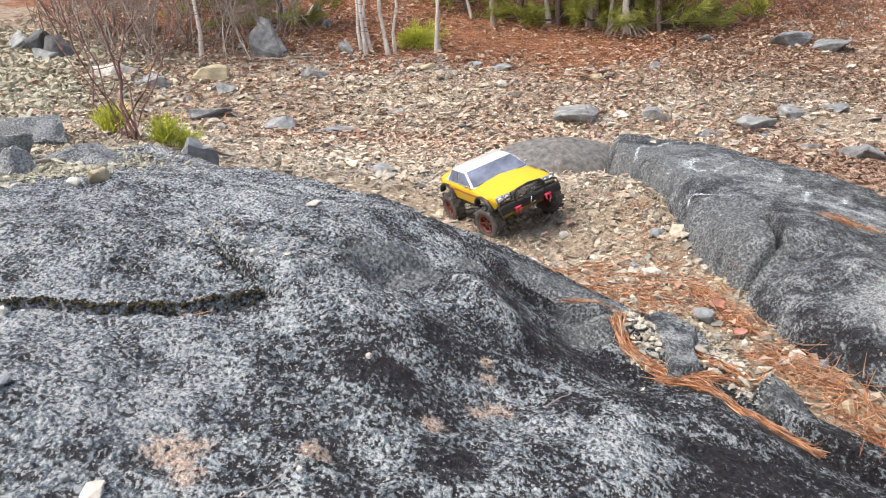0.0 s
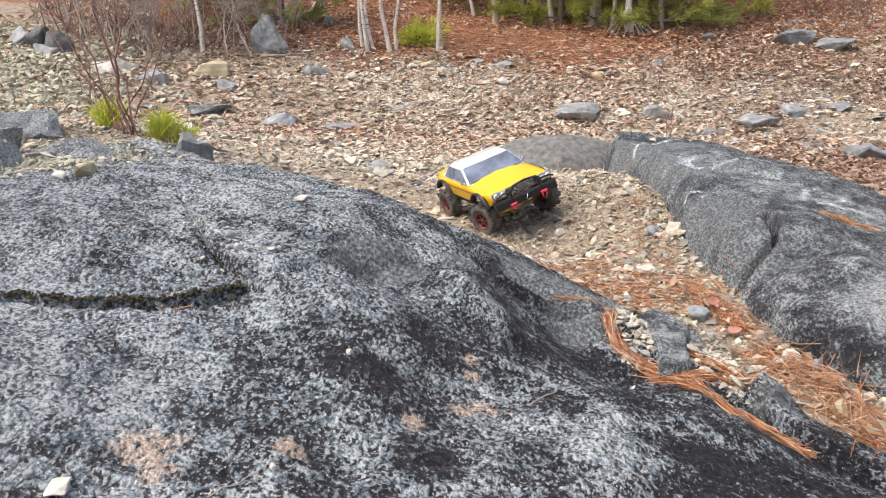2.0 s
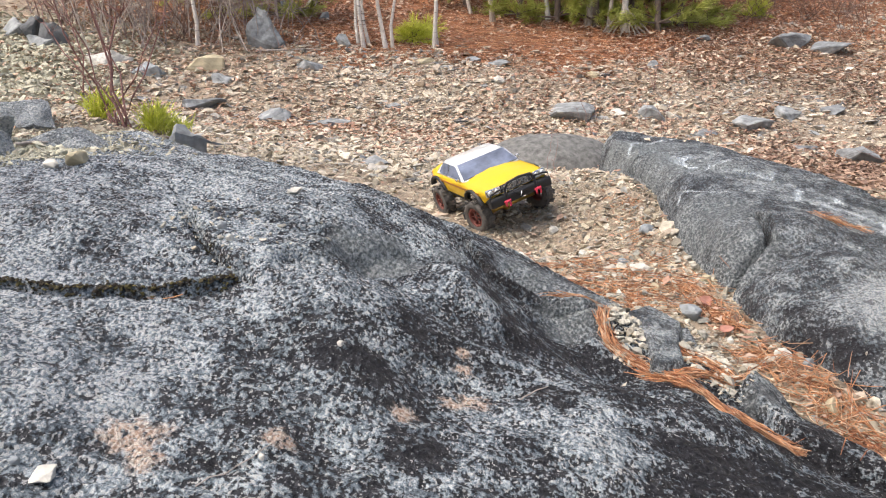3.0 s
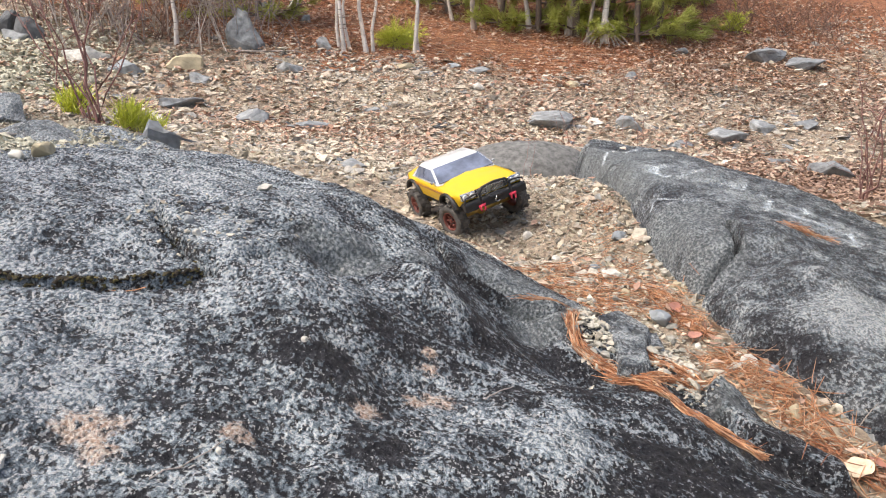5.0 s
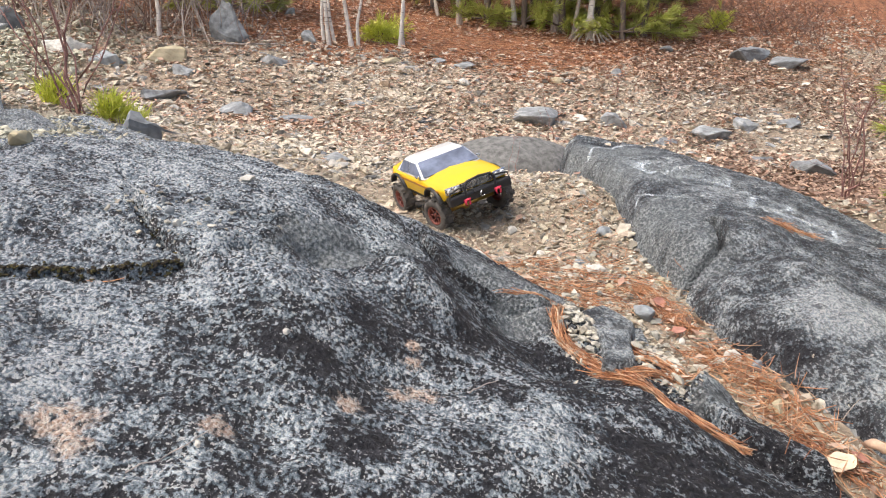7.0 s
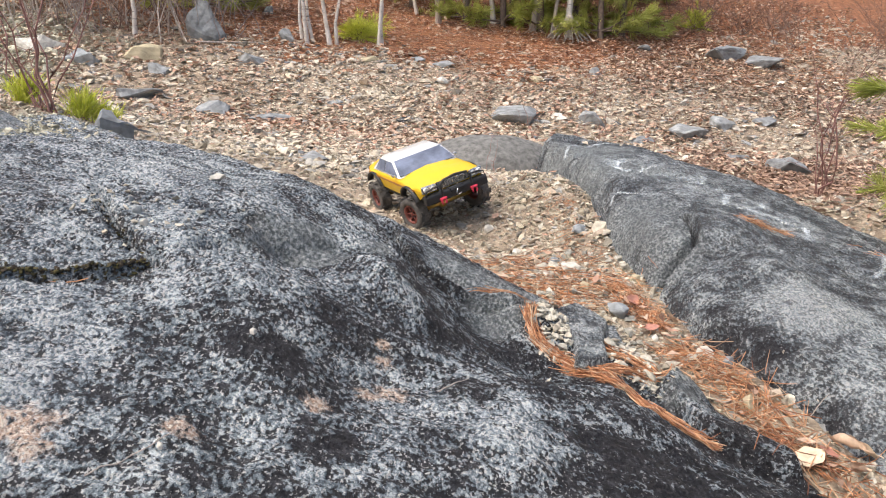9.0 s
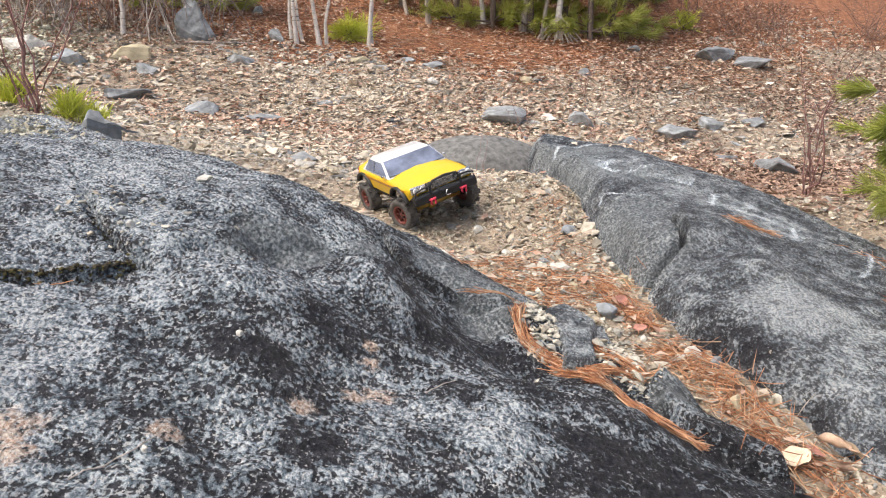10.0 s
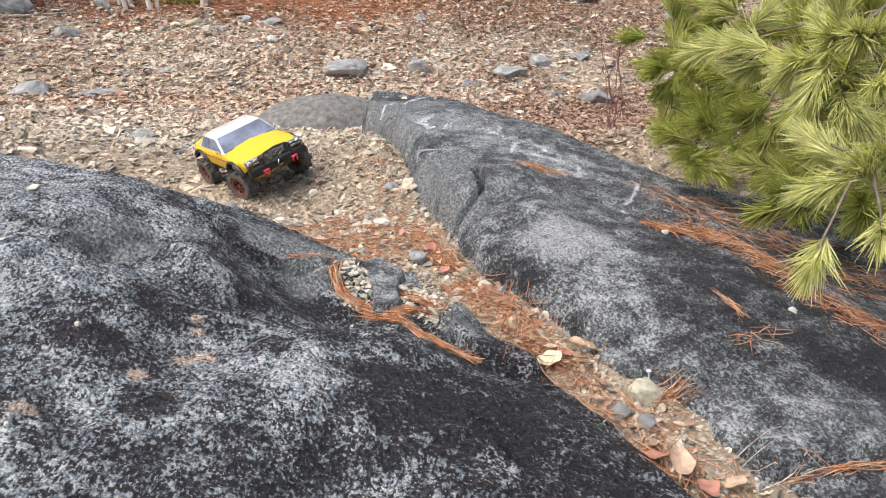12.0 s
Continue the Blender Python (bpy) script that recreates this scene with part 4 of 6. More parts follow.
# small stones on the rock and in the gully: place, width, height, tone
for k, (x, y, w, h, mat, label) in enumerate((
        (-0.290, 1.485, 0.034, 0.012, STONE_PALE, "flat pale stone chip lying on the ledge"), (-0.094, 0.94, 0.011, 0.007, STONE_PALE, "tiny white pebble on the dark ledge"),
        (-0.745, 1.50, 0.055, 0.024, STONE_TAN, "brownish flat stone on the ledge"), (-0.79, 1.475, 0.04, 0.018, STONE_PALE, "white angular stone chip on the ledge"),
        (-0.295, 1.12, 0.022, 0.012, STONE_PALE, "pale pebble beside the crack"), (-0.315, 1.105, 0.014, 0.009, STONE_BLUE, "small grey pebble beside the crack"),
        (-0.47, 0.70, 0.03, 0.006, STONE_BLUE, "pale lichen-white stone on the ledge"), (-0.325, 0.60, 0.034, 0.006, STONE_PALE, "whitish stone chip on the ledge"),
        (-0.355, 0.605, 0.013, 0.008, STONE_BLUE, "small grey pebble on the ledge"), (-0.36, 1.25, 0.018, 0.012, STONE_BLUE, "grey pebble in the rubble crack"),
        (-0.335, 1.215, 0.016, 0.01, STONE_PALE, "pale pebble in the rubble crack"), (-0.385, 1.29, 0.014, 0.01, STONE_BLUE, "grey pebble in the rubble crack"),
        (-0.14, 0.705, 0.009, 0.006, STONE_PALE, "tiny white pebble on the ledge"),
        (-0.165, 1.205, 0.016, 0.010, STONE_TAN, "small tan pebble in the hollow of the ledge"), (-0.145, 1.215, 0.02, 0.012, STONE_PALE, "pale pebble in the hollow of the ledge"),
        (-0.61, 0.905, 0.03, 0.015, STONE_TAN, "tan stone lodged in the crack"), (-0.58, 0.885, 0.018, 0.012, STONE_PALE, "pale pebble in the crack"),
        (0.537, 2.15, 0.062, 0.025, STONE_PALE, "pale flat stone among the gravel"), (0.50, 2.23, 0.05, 0.02, STONE_BLUE, "blue-grey stone among the gravel"),
        (0.61, 2.44, 0.06, 0.03, STONE_BLUE, "blue-grey stone among the gravel"), (0.755, 1.33, 0.042, 0.028, STONE_TAN, "tan oval stone lying in pine needles"),
        (0.745, 1.56, 0.045, 0.03, STONE_PALE, "pale stone lying in pine needles"), (0.715, 1.55, 0.03, 0.018, STONE_PALE, "small pale stone in pine needles"),
        (0.775, 1.50, 0.035, 0.024, STONE_DARK, "dark grey stone in pine needles"), (0.66, 1.66, 0.022, 0.014, STONE_PALE, "white stone in the gravel"),
        (0.60, 1.80, 0.07, 0.035, STONE_BLUE, "grey angular stone in the gravel"), (0.938, 0.985, 0.078, 0.040, STONE_GREENISH, "pale greenish stone at the foot of the outcrop"),
        (0.868, 0.94, 0.05, 0.028, STONE_DARK, "grey stone at the foot of the outcrop"), (0.905, 0.905, 0.05, 0.022, STONE_DARK, "small grey stone at the foot of the outcrop"),
        (1.42, 1.20, 0.025, 0.012, STONE_PALE, "white chip on the outcrop"), (1.33, 1.69, 0.022, 0.012, STONE_PALE, "white chip beside pine needles"),
        (0.41, 2.46, 0.035, 0.018, STONE_PALE, "pale stone among the gravel"), (0.70, 2.02, 0.045, 0.02, STONE_TAN, "tan stone at the foot of the outcrop"),
        (0.55, 1.98, 0.04, 0.02, STONE_TAN, "tan stone in the gravel"), (0.20, 2.38, 0.06, 0.03, STONE_PALE, "pale stone beside the ledge"),
        (0.02, 2.62, 0.07, 0.04, STONE_BLUE, "grey stone in front of the toy truck"), (0.33, 2.72, 0.05, 0.025, STONE_PALE, "pale stone among the gravel"))):
    stone(400 + k, x, y, w, h, mat, label, 0.75, 0.45, 41 * k, "small stones")
WEDGED = [(-0.05, 0.10), (0.0, 0.155), (0.05, 0.075), (0.028, -0.03), (0.018, -0.145), (-0.022, -0.165), (-0.042, -0.15), (-0.036, -0.05)]
STONE_PLATE = rock_material("plate_stone", (), 0.75, 0.0, calm=0.6)
wedged_me = grid_mesh("stone", np.arange(-0.07, 0.08, 0.004), np.arange(-0.19, 0.19, 0.004),
                      lambda x, y: -0.06 + 0.068 * np.where(inside(x, y, WEDGED) > 0, profile(inside(x, y, WEDGED), 0.012), 0) + 0.006 * fbm(x, y, 26, 4, 0.55, 6) - 0.14 * x + 0.05 * y)
wedged_me.materials.append(STONE_PLATE)
tagged(new("stone", wedged_me), "flat blue-grey stone wedged between ledge and gravel", "stone").matrix_basis = pose(0.474, 1.525, 0.380) @ Matrix.Diagonal((1.3, 1.0, 1, 1))

# gravel pockets on the shelf
def pocket(x0, y0, x1, y1, n, size):
    xy = np.stack([rng.normal((x0 + x1) / 2, abs(x1 - x0) / 2.6, n), rng.normal((y0 + y1) / 2, abs(y1 - y0) / 2.6, n)], -1)
    me = strewn("gravel", SHARDS, xy, sizes(n, size, 0.35, size * 0.5, size * 2.2), 0.6, 0.5)
    return stuff("gravel", me, PEBBLE, "small pale pebbles gathered on the rock shelf", "gravel")


pocket(0.378, 1.47, 0.430, 1.64, 300, 0.0085)
pocket(0.53, 1.44, 0.61, 1.62, 300, 0.0085)
pocket(0.53, 1.30, 0.58, 1.36, 50, 0.006)
pocket(-0.44, 1.16, -0.28, 1.34, 60, 0.0055)
pocket(0.82, 1.10, 0.87, 1.32, 70, 0.005)
pocket(0.85, 0.86, 0.93, 0.98, 60, 0.006)
# soil and moss crumbs, coloured near black to paint shade into the crack
SOIL_AND_SHADE = island_material("crack_soil_and_shade", [(0.0, (0.018, 0.015, 0.012)), (0.6, (0.05, 0.04, 0.028)), (0.85, (0.09, 0.08, 0.032)), (1.0, (0.16, 0.13, 0.055))], 0.95, 90)
for line, n, wide in (([(x - 0.003, y + 0.009) for x, y in CRACK[1:]], 1500, 0.0035), (RUBBLE_CRACK, 150, 0.007)):
    xy, _ = on_line(line, n, wide)
    stuff("soil", strewn("soil", SHARDS, xy, sizes(n, 0.0034, 0.35, 0.0016, 0.007), 0.6, 0.1), SOIL_AND_SHADE, "crumbs of soil and moss that paint the crack's shade", "soil")
LICHEN = island_material("reindeer_lichen", [(0.0, (0.36, 0.34, 0.26)), (0.5, (0.58, 0.565, 0.45)), (1.0, (0.30, 0.27, 0.20))], 0.95, 80)
for cx, cy, rx, ry, n in ((-1.15, 1.75, 0.16, 0.12, 3000), (-1.36, 2.4, 0.17, 0.28, 3500), (-1.75, 2.9, 0.25, 0.3, 2500), (-4.1, 6.6, 0.45, 0.75, 9000), (-4.9, 7.4, 0.5, 0.5, 4000), (-1.0, 2.1, 0.12, 0.1, 250), (-1.12, 1.9, 0.10, 0.16, 2600), (-1.5, 2.75, 0.16, 0.2, 2200)):
    xy = np.stack([rng.normal(cx, rx, n), rng.normal(cy, ry, n)], -1)
    me = strewn("lichen", CHIPS, xy, sizes(n, 0.006 if cy < 4 else 0.028, 0.4, 0.003, 0.06), 0.6, 0.6)
    stuff("lichen", me, LICHEN, "pale yellow-green lichen cushions between the rocks", "lichen")

# ---- pine needles ----
needle_litter(NEEDLE_JOINT, 620, 0.006, 0.11, 0.006, (0.04, 0.08), 0.06, label="band of orange pine needles along the rock joint")
needle_litter([(0.44, 1.375), (0.475, 1.285), (0.508, 1.215), (0.545, 1.165), (0.60, 1.125)], 520, 0.008, 0.14, 0.006, (0.035, 0.07), 0.08, label="band of orange pine needles along the rock joint")
needle_litter([(0.42, 1.385), (0.468, 1.345), (0.522, 1.356), (0.575, 1.39)], 190, 0.012, 0.3, 0.004)
needle_litter([(0.497, 1.485), (0.526, 1.45), (0.59, 1.40)], 110, 0.014, 0.25, 0.004)
needle_litter([(0.69, 1.62), (0.74, 1.45), (0.77, 1.28), (0.81, 1.10)], 560, 0.036, 0.9, 0.012, label="dense drift of orange pine needles in the gully")
needle_litter([(0.81, 1.08), (0.88, 0.92), (0.90, 0.78), (0.95, 0.62)], 170, 0.04, 0.9, 0.010, label="drift of orange pine needles in the gully")
needle_litter([(0.63, 2.0), (0.66, 1.85), (0.69, 1.7)], 330, 0.018, 0.6, 0.012)
needle_litter([(0.30, 2.12), (0.42, 1.96), (0.54, 1.80)], 200, 0.034, 0.8, 0.006)
needle_litter([(0.30, 2.3), (0.62, 1.85)], 320, 0.10, 1.2, 0.008, label="scattered orange pine needles on the gravel")
needle_litter([(0.22, 2.22), (0.42, 2.1), (0.64, 1.98)], 260, 0.11, 1.3, 0.008, label="scattered orange pine needles on the gravel")
needle_litter([(0.58, 2.9), (0.60, 2.2)], 90, 0.03, 1.0, 0.006, label="scattered orange pine needles on the gravel")
needle_litter([(1.06, 2.15), (1.12, 2.21)], 90, 0.018, 1.4, 0.010, (0.04, 0.07), label="small heap of orange pine needles on the outcrop")
needle_litter([(1.12, 2.21), (1.17, 2.17)], 24, 0.016, 0.8, 0.005)
needle_litter([(1.30, 1.72), (1.36, 1.74), (1.50, 1.70)], 260, 0.022, 0.9, 0.006, label="drift of orange pine needles on the outcrop")
needle_litter([(1.46, 2.2), (1.49, 1.95), (1.49, 1.76)], 80, 0.035, 1.6, 0.006, (0.03, 0.07))
needle_litter([(1.49, 1.76), (1.55, 1.5), (1.53, 1.36)], 380, 0.038, 1.5, 0.008, (0.035, 0.08), label="thick drift of orange pine needles below the pine")
needle_litter([(1.53, 1.36), (1.58, 1.14), (1.75, 1.0)], 260, 0.04, 1.0, 0.006)
needle_litter([(1.36, 0.66), (1.30, 0.58)], 60, 0.02, 0.5, 0.006)
needle_litter([(1.1, 0.69), (1.5, 0.68)], 80, 0.01, 0.2, 0.004)
needle_litter([(1.254, 1.24), (1.259, 1.18)], 22, 0.006, 0.2, 0.004)
needle_litter([(1.2, 1.06), (1.32, 1.12)], 16, 0.02, 0.6, 0.003)
needle_litter([(-0.52, 0.94), (-0.36, 1.005)], 7, 0.005, 0.2, 0.002, (0.03, 0.06), label="few dry needles lying in the crack")
needle_litter([(-0.068, 1.405), (-0.055, 1.415)], 60, 0.008, 1.5, 0.012, (0.02, 0.04), label="small tuft of dry pine needles on the ledge")
needle_litter([(0.25, 1.63), (0.38, 1.665)], 30, 0.006, 0.2, 0.003)
needle_litter([(0.95, 0.96), (1.02, 0.98)], 45, 0.02, 0.8, 0.015)
needle_litter([(1.7, 2.2), (1.9, 1.4)], 500, 0.12, 1.0, 0.012, label="carpet of orange needles under the pine branches")

xy, _ = on_line([(0.70, 1.75), (0.74, 1.5), (0.79, 1.25), (0.84, 1.0), (0.91, 0.8), (0.95, 0.6)], 34, 0.03)
s = rng.uniform(0.014, 0.026, len(xy))
stuff("fallen_leaves", strewn("fallen_leaves", LEAVES, xy, np.stack([s, s, s], -1), 0.5, 0.7), LEAF_DARK, "torn brown leaves among the needles in the gully", "dead leaves")
# ---- larger dead leaves near the camera ----
LEAF_PALE = plain_material("pale_dead_leaf", (0.62, 0.50, 0.36), 0.7, 0, 60, 0.3, 0.001)
LEAF_RED = plain_material("red_dead_leaf", (0.40, 0.19, 0.14), 0.65, 0, 60, 0.3, 0.001)
LEAF_TAN = plain_material("tan_dead_leaf", (0.48, 0.345, 0.245), 0.65, 0, 60, 0.3, 0.001)


def dead_leaf(seed, x, y, size, turn, mat, label, lift=0.012, tilt=15, roll=0.0):
    """A dry leaf with a blade that cups and curls, and a stalk."""
    r = np.random.default_rng(seed)
    nu, nv = 14, 9
    co = []
    curl, cup = r.uniform(0.15, 0.6), r.uniform(0.2, 0.6)
    for i in range(nu):
        u = i / (nu - 1)
        half = 0.36 * math.sin(math.pi * u ** 0.85) ** 0.8 * (1 + 0.12 * math.sin(9 * u + seed))
        for j in range(nv):
            v = (j / (nv - 1) - 0.5) * 2
            ang = v * half * (2.2 * cup + roll)
            rad = 1 / (2.2 * cup + roll)
            co.append((u - 0.5, rad * math.sin(ang), rad * (1 - math.cos(ang)) + curl * (u - 0.5) ** 2 + 0.02 * math.sin(14 * u + 5 * v)))
    i, j = np.meshgrid(np.arange(nu - 1), np.arange(nv - 1), indexing="ij")
    a = i * nv + j
    f = np.stack([a, a + nv, a + nv + 1, a + 1], -1).reshape(-1, 4)
    z = float(surface_z(np.array(x), np.array(y)))
    ob = thing("dead_leaf", label, "leaf", "dead leaves", pose(x, y, z + lift + 0.008, tilt, r.uniform(-15, 15), turn))
    part("blade", mesh_of("blade", np.array(co) * size, f, True), mat, ob)
    c, fs = tube(np.array([(-0.5, 0, 0.25 * curl), (-0.62, 0.01, 0.3 * curl), (-0.75, 0.03, 0.3 * curl)]) * size, 0.02 * size, 5)
    part("stalk", mesh_of("stalk", c, fs, True), mat, ob)


dead_leaf(1, 0.790, 1.150, 0.066, 20, LEAF_PALE, "flat pale tan dead leaf in the gully", 0.010, 8)
dead_leaf(2, 0.828, 1.158, 0.046, 70, LEAF_RED, "red-brown dead leaf in the gully", 0.016, 20)
dead_leaf(3, 0.862, 1.170, 0.072, 115, LEAF_TAN, "rolled light brown dead leaf standing in the gully", 0.022, 25, 7.0)
dead_leaf(4, 0.856, 1.110, 0.045, 10, LEAF_TAN, "rolled light brown dead leaf in the gully", 0.012, 10, 6.0)
dead_leaf(5, 0.890, 1.160, 0.05, 100, LEAF_PALE, "pale dead leaf leaning against the outcrop", 0.02, 55)
dead_leaf(6, 0.650, 1.845, 0.05, 60, LEAF_RED, "pinkish dead leaf on the gravel", 0.014, 30)
dead_leaf(7, 0.715, 1.725, 0.045, 95, LEAF_TAN, "light brown dead leaf at the foot of the outcrop", 0.015, 50)
dead_leaf(8, 0.905, 0.765, 0.075, 60, LEAF_TAN, "curled brown dead leaf in the gully", 0.016, 20, 1.0)
dead_leaf(9, 0.868, 0.800, 0.055, 150, LEAF_RED, "red-brown dead leaf under needles", 0.010, 15)
dead_leaf(10, 0.925, 0.70, 0.055, 30, LEAF_RED, "red-brown dead leaf in the gully", 0.010, 15)
dead_leaf(11, 0.975, 0.70, 0.05, 200, LEAF_TAN, "light brown dead leaf in the gully", 0.012, 20)
dead_leaf(12, 0.66, 1.69, 0.035, 0, LEAF_RED, "small reddish dead leaf on the gravel", 0.01, 20)

# ---- chalk marks on the outcrop ----
def chalk_material():
    m, n, l, b = nodes_of("chalk", 0.95, 0, (0.68, 0.75, 0.79))
    f = noise_tex(n, l, coords(n, l), 130, 8, 0.8)
    g = noise_tex(n, l, coords(n, l), 14, 3, 0.6)
    at = n.new("ShaderNodeAttribute")
    at.attribute_name = "body"
    v = calc(n, l, "ADD", calc(n, l, "MULTIPLY", f, 0.75), calc(n, l, "MULTIPLY", g, 0.32))
    v = calc(n, l, "ADD", v, calc(n, l, "MULTIPLY", calc(n, l, "SUBTRACT", at.outputs["Fac"], 0.75), 0.42))
    a = ramp(n, l, v, [(0.44, grey(0)), (0.64, grey(0.55))])
    l.new(a, b.inputs["Alpha"])
    return m


CHALK = chalk_material()


def chalk_mark(line, width, label, strength=1.0):
    p = np.array(line, float)
    seg = np.concatenate([[0], np.cumsum(np.linalg.norm(np.diff(p, axis=0), axis=1))])
    t = np.arange(0, seg[-1], 0.006)
    xy = np.stack([np.interp(t, seg, p[:, 0]), np.interp(t, seg, p[:, 1])], -1)
    k = np.ones(9) / 9
    sm = np.stack([np.convolve(np.pad(xy[:, i], 4, mode="edge"), k, "valid") for i in (0, 1)], -1)
    d = np.gradient(sm, axis=0)
    d /= np.linalg.norm(d, axis=1, keepdims=True)
    off = np.stack([-d[:, 1], d[:, 0]], -1)
    ws = np.linspace(-0.5, 0.5, 5) * width * 1.5
    end = np.minimum(1, np.minimum(np.arange(len(t)), np.arange(len(t))[::-1]) / 5 + 0.15) * (0.8 + 0.4 * fbm(t * 40, t * 0, 1.0, 3, 0.5, width * 100))
    grid = sm[:, None] + off[:, None] * ws[None, :, None] * end[:, None, None]
    z = surface_z(grid[..., 0], grid[..., 1])
    over = np.max([surface_z(grid[..., 0] + a, grid[..., 1] + b) for a in (-0.007, 0, 0.007) for b in (-0.007, 0, 0.007)], axis=0)
    z = 0.3 * z + 0.7 * over + 0.004
    co = np.concatenate([grid, z[..., None]], -1).reshape(-1, 3)
    i, j = np.meshgrid(np.arange(len(t) - 1), np.arange(4), indexing="ij")
    a = i * 5 + j
    me = mesh_of("chalk_mark", co, np.stack([a, a + 5, a + 6, a + 1], -1).reshape(-1, 4), True)
    body = me.attributes.new("body", "FLOAT", "POINT")
    fade = np.minimum(1, np.minimum(np.arange(len(t)), np.arange(len(t))[::-1]) / 6.0)
    body.data.foreach_set("value", (strength * fade[:, None] * np.array([0, 0.7, 1, 0.7, 0])[None]).astype(np.float32).reshape(-1))
    me.materials.append(CHALK)
    tagged(new("chalk_mark", me), label, "chalk mark", "chalk marks")


for line, width, label in (
        ([(0.69, 3.30), (0.71, 3.40), (0.75, 3.50), (0.82, 3.60), (0.92, 3.76), (1.02, 3.84)], 0.030, "curved white chalk line across the outcrop's end"),
        ([(0.785, 2.76), (0.80, 2.72), (0.84, 2.73), (0.94, 2.92), (1.02, 3.02), (1.13, 3.09)], 0.020, "bent white chalk line on the outcrop"),
        ([(0.81, 2.80), (0.84, 2.95), (0.88, 3.12)], 0.035, "smeared pale chalk on the outcrop"),
        ([(0.715, 2.46), (0.735, 2.53), (0.765, 2.49), (0.83, 2.45), (0.90, 2.46)], 0.014, "bent white chalk line along the outcrop's edge"),
        ([(0.89, 2.60), (0.95, 2.68)], 0.032, "short smeared chalk mark on the outcrop"),
        ([(0.96, 2.53), (1.02, 2.60)], 0.030, "short smeared chalk mark on the outcrop"),
        ([(1.08, 2.70), (1.16, 2.86)], 0.030, "smeared bluish chalk streak on the outcrop"),
        ([(1.04, 2.34), (1.09, 2.46), (1.14, 2.58)], 0.040, "smeared bluish chalk streak on the outcrop"),
        ([(1.20, 2.42), (1.25, 2.56)], 0.030, "thin bluish chalk streak on the outcrop"),
        ([(1.22, 2.12), (1.26, 2.22), (1.30, 2.34)], 0.038, "pale blue chalk streak on the outcrop"),
        ([(1.505, 2.35), (1.472, 2.21), (1.408, 2.057), (1.338, 1.94), (1.262, 1.87)], 0.026, "white chalk arc drawn on the outcrop")):
    chalk_mark(line, width * 1.25, label, 0.92)
chalk_mark([(0.92, 2.80), (1.05, 2.74), (1.18, 2.64), (1.30, 2.55)], 0.17, "faint bluish chalk dust smeared over the outcrop", 0.76)
chalk_mark([(1.08, 2.42), (1.20, 2.36), (1.32, 2.26)], 0.13, "faint bluish chalk dust rubbed over the outcrop", 0.76)
chalk_mark([(0.78, 2.86), (0.84, 3.0), (0.92, 3.15)], 0.10, "faint whitish chalk dust near the outcrop's end", 0.78)

# ---- the toy truck: x right, y forward, z up ----
YELLOW = plain_material("yellow_paint", (0.72, 0.47, 0.010), 0.45, 0, 12, 0.08, 0.0002, 0.15)
WHITE = plain_material("white_paint", (0.64, 0.65, 0.64), 0.35, 0, 12, 0.08, 0.0002, 0.4)
STRIPE = plain_material("orange_stripe", (0.42, 0.16, 0.03), 0.4, 0, 12, 0.15)
BLACK = plain_material("black_plastic", (0.018, 0.018, 0.02), 0.5, 0, 60, 0.3)
TYRE = plain_material("dusty_rubber", (0.095, 0.088, 0.082), 0.9, 0, 70, 0.5, 0.001)
RIM = plain_material("red_rim", (0.19, 0.055, 0.042), 0.5, 0.2, 40, 0.3)
CHROME = plain_material("silver_trim", (0.62, 0.63, 0.64), 0.25, 0.9, 40, 0.2)
GOLD = plain_material("gold_alloy", (0.62, 0.42, 0.12), 0.4, 0.8, 40, 0.3)
PINK = plain_material("red_hook", (0.70, 0.05, 0.10), 0.4, 0.1, 40, 0.2)
TINT = plain_material("window_tint", (0.16, 0.19, 0.27), 0.18, 0, 14, 0.45, 0.0001, 0.0)
LENS = plain_material("lamp_lens", (0.75, 0.76, 0.74), 0.12, 0.2, 40, 0.2)

AXLE_F, AXLE_R, HALF_TRACK, TYRE_R, TYRE_W = 0.150, -0.150, 0.119, 0.058, 0.044


def lathe(profile_rx, sides=28):
    """A ring about the x axis from (x, radius) rows."""
    bm = bmesh.new()
    rings = []
    for x, r in profile_rx:
        rings.append([bm.verts.new((x, r * math.cos(a), r * math.sin(a))) for a in np.arange(sides) * 2 * math.pi / sides])
    for p, q in zip(rings, rings[1:] + rings[:1]):
        for i in range(sides):
            bm.faces.new((p[i], p[(i + 1) % sides], q[(i + 1) % sides], q[i]))
    return bm


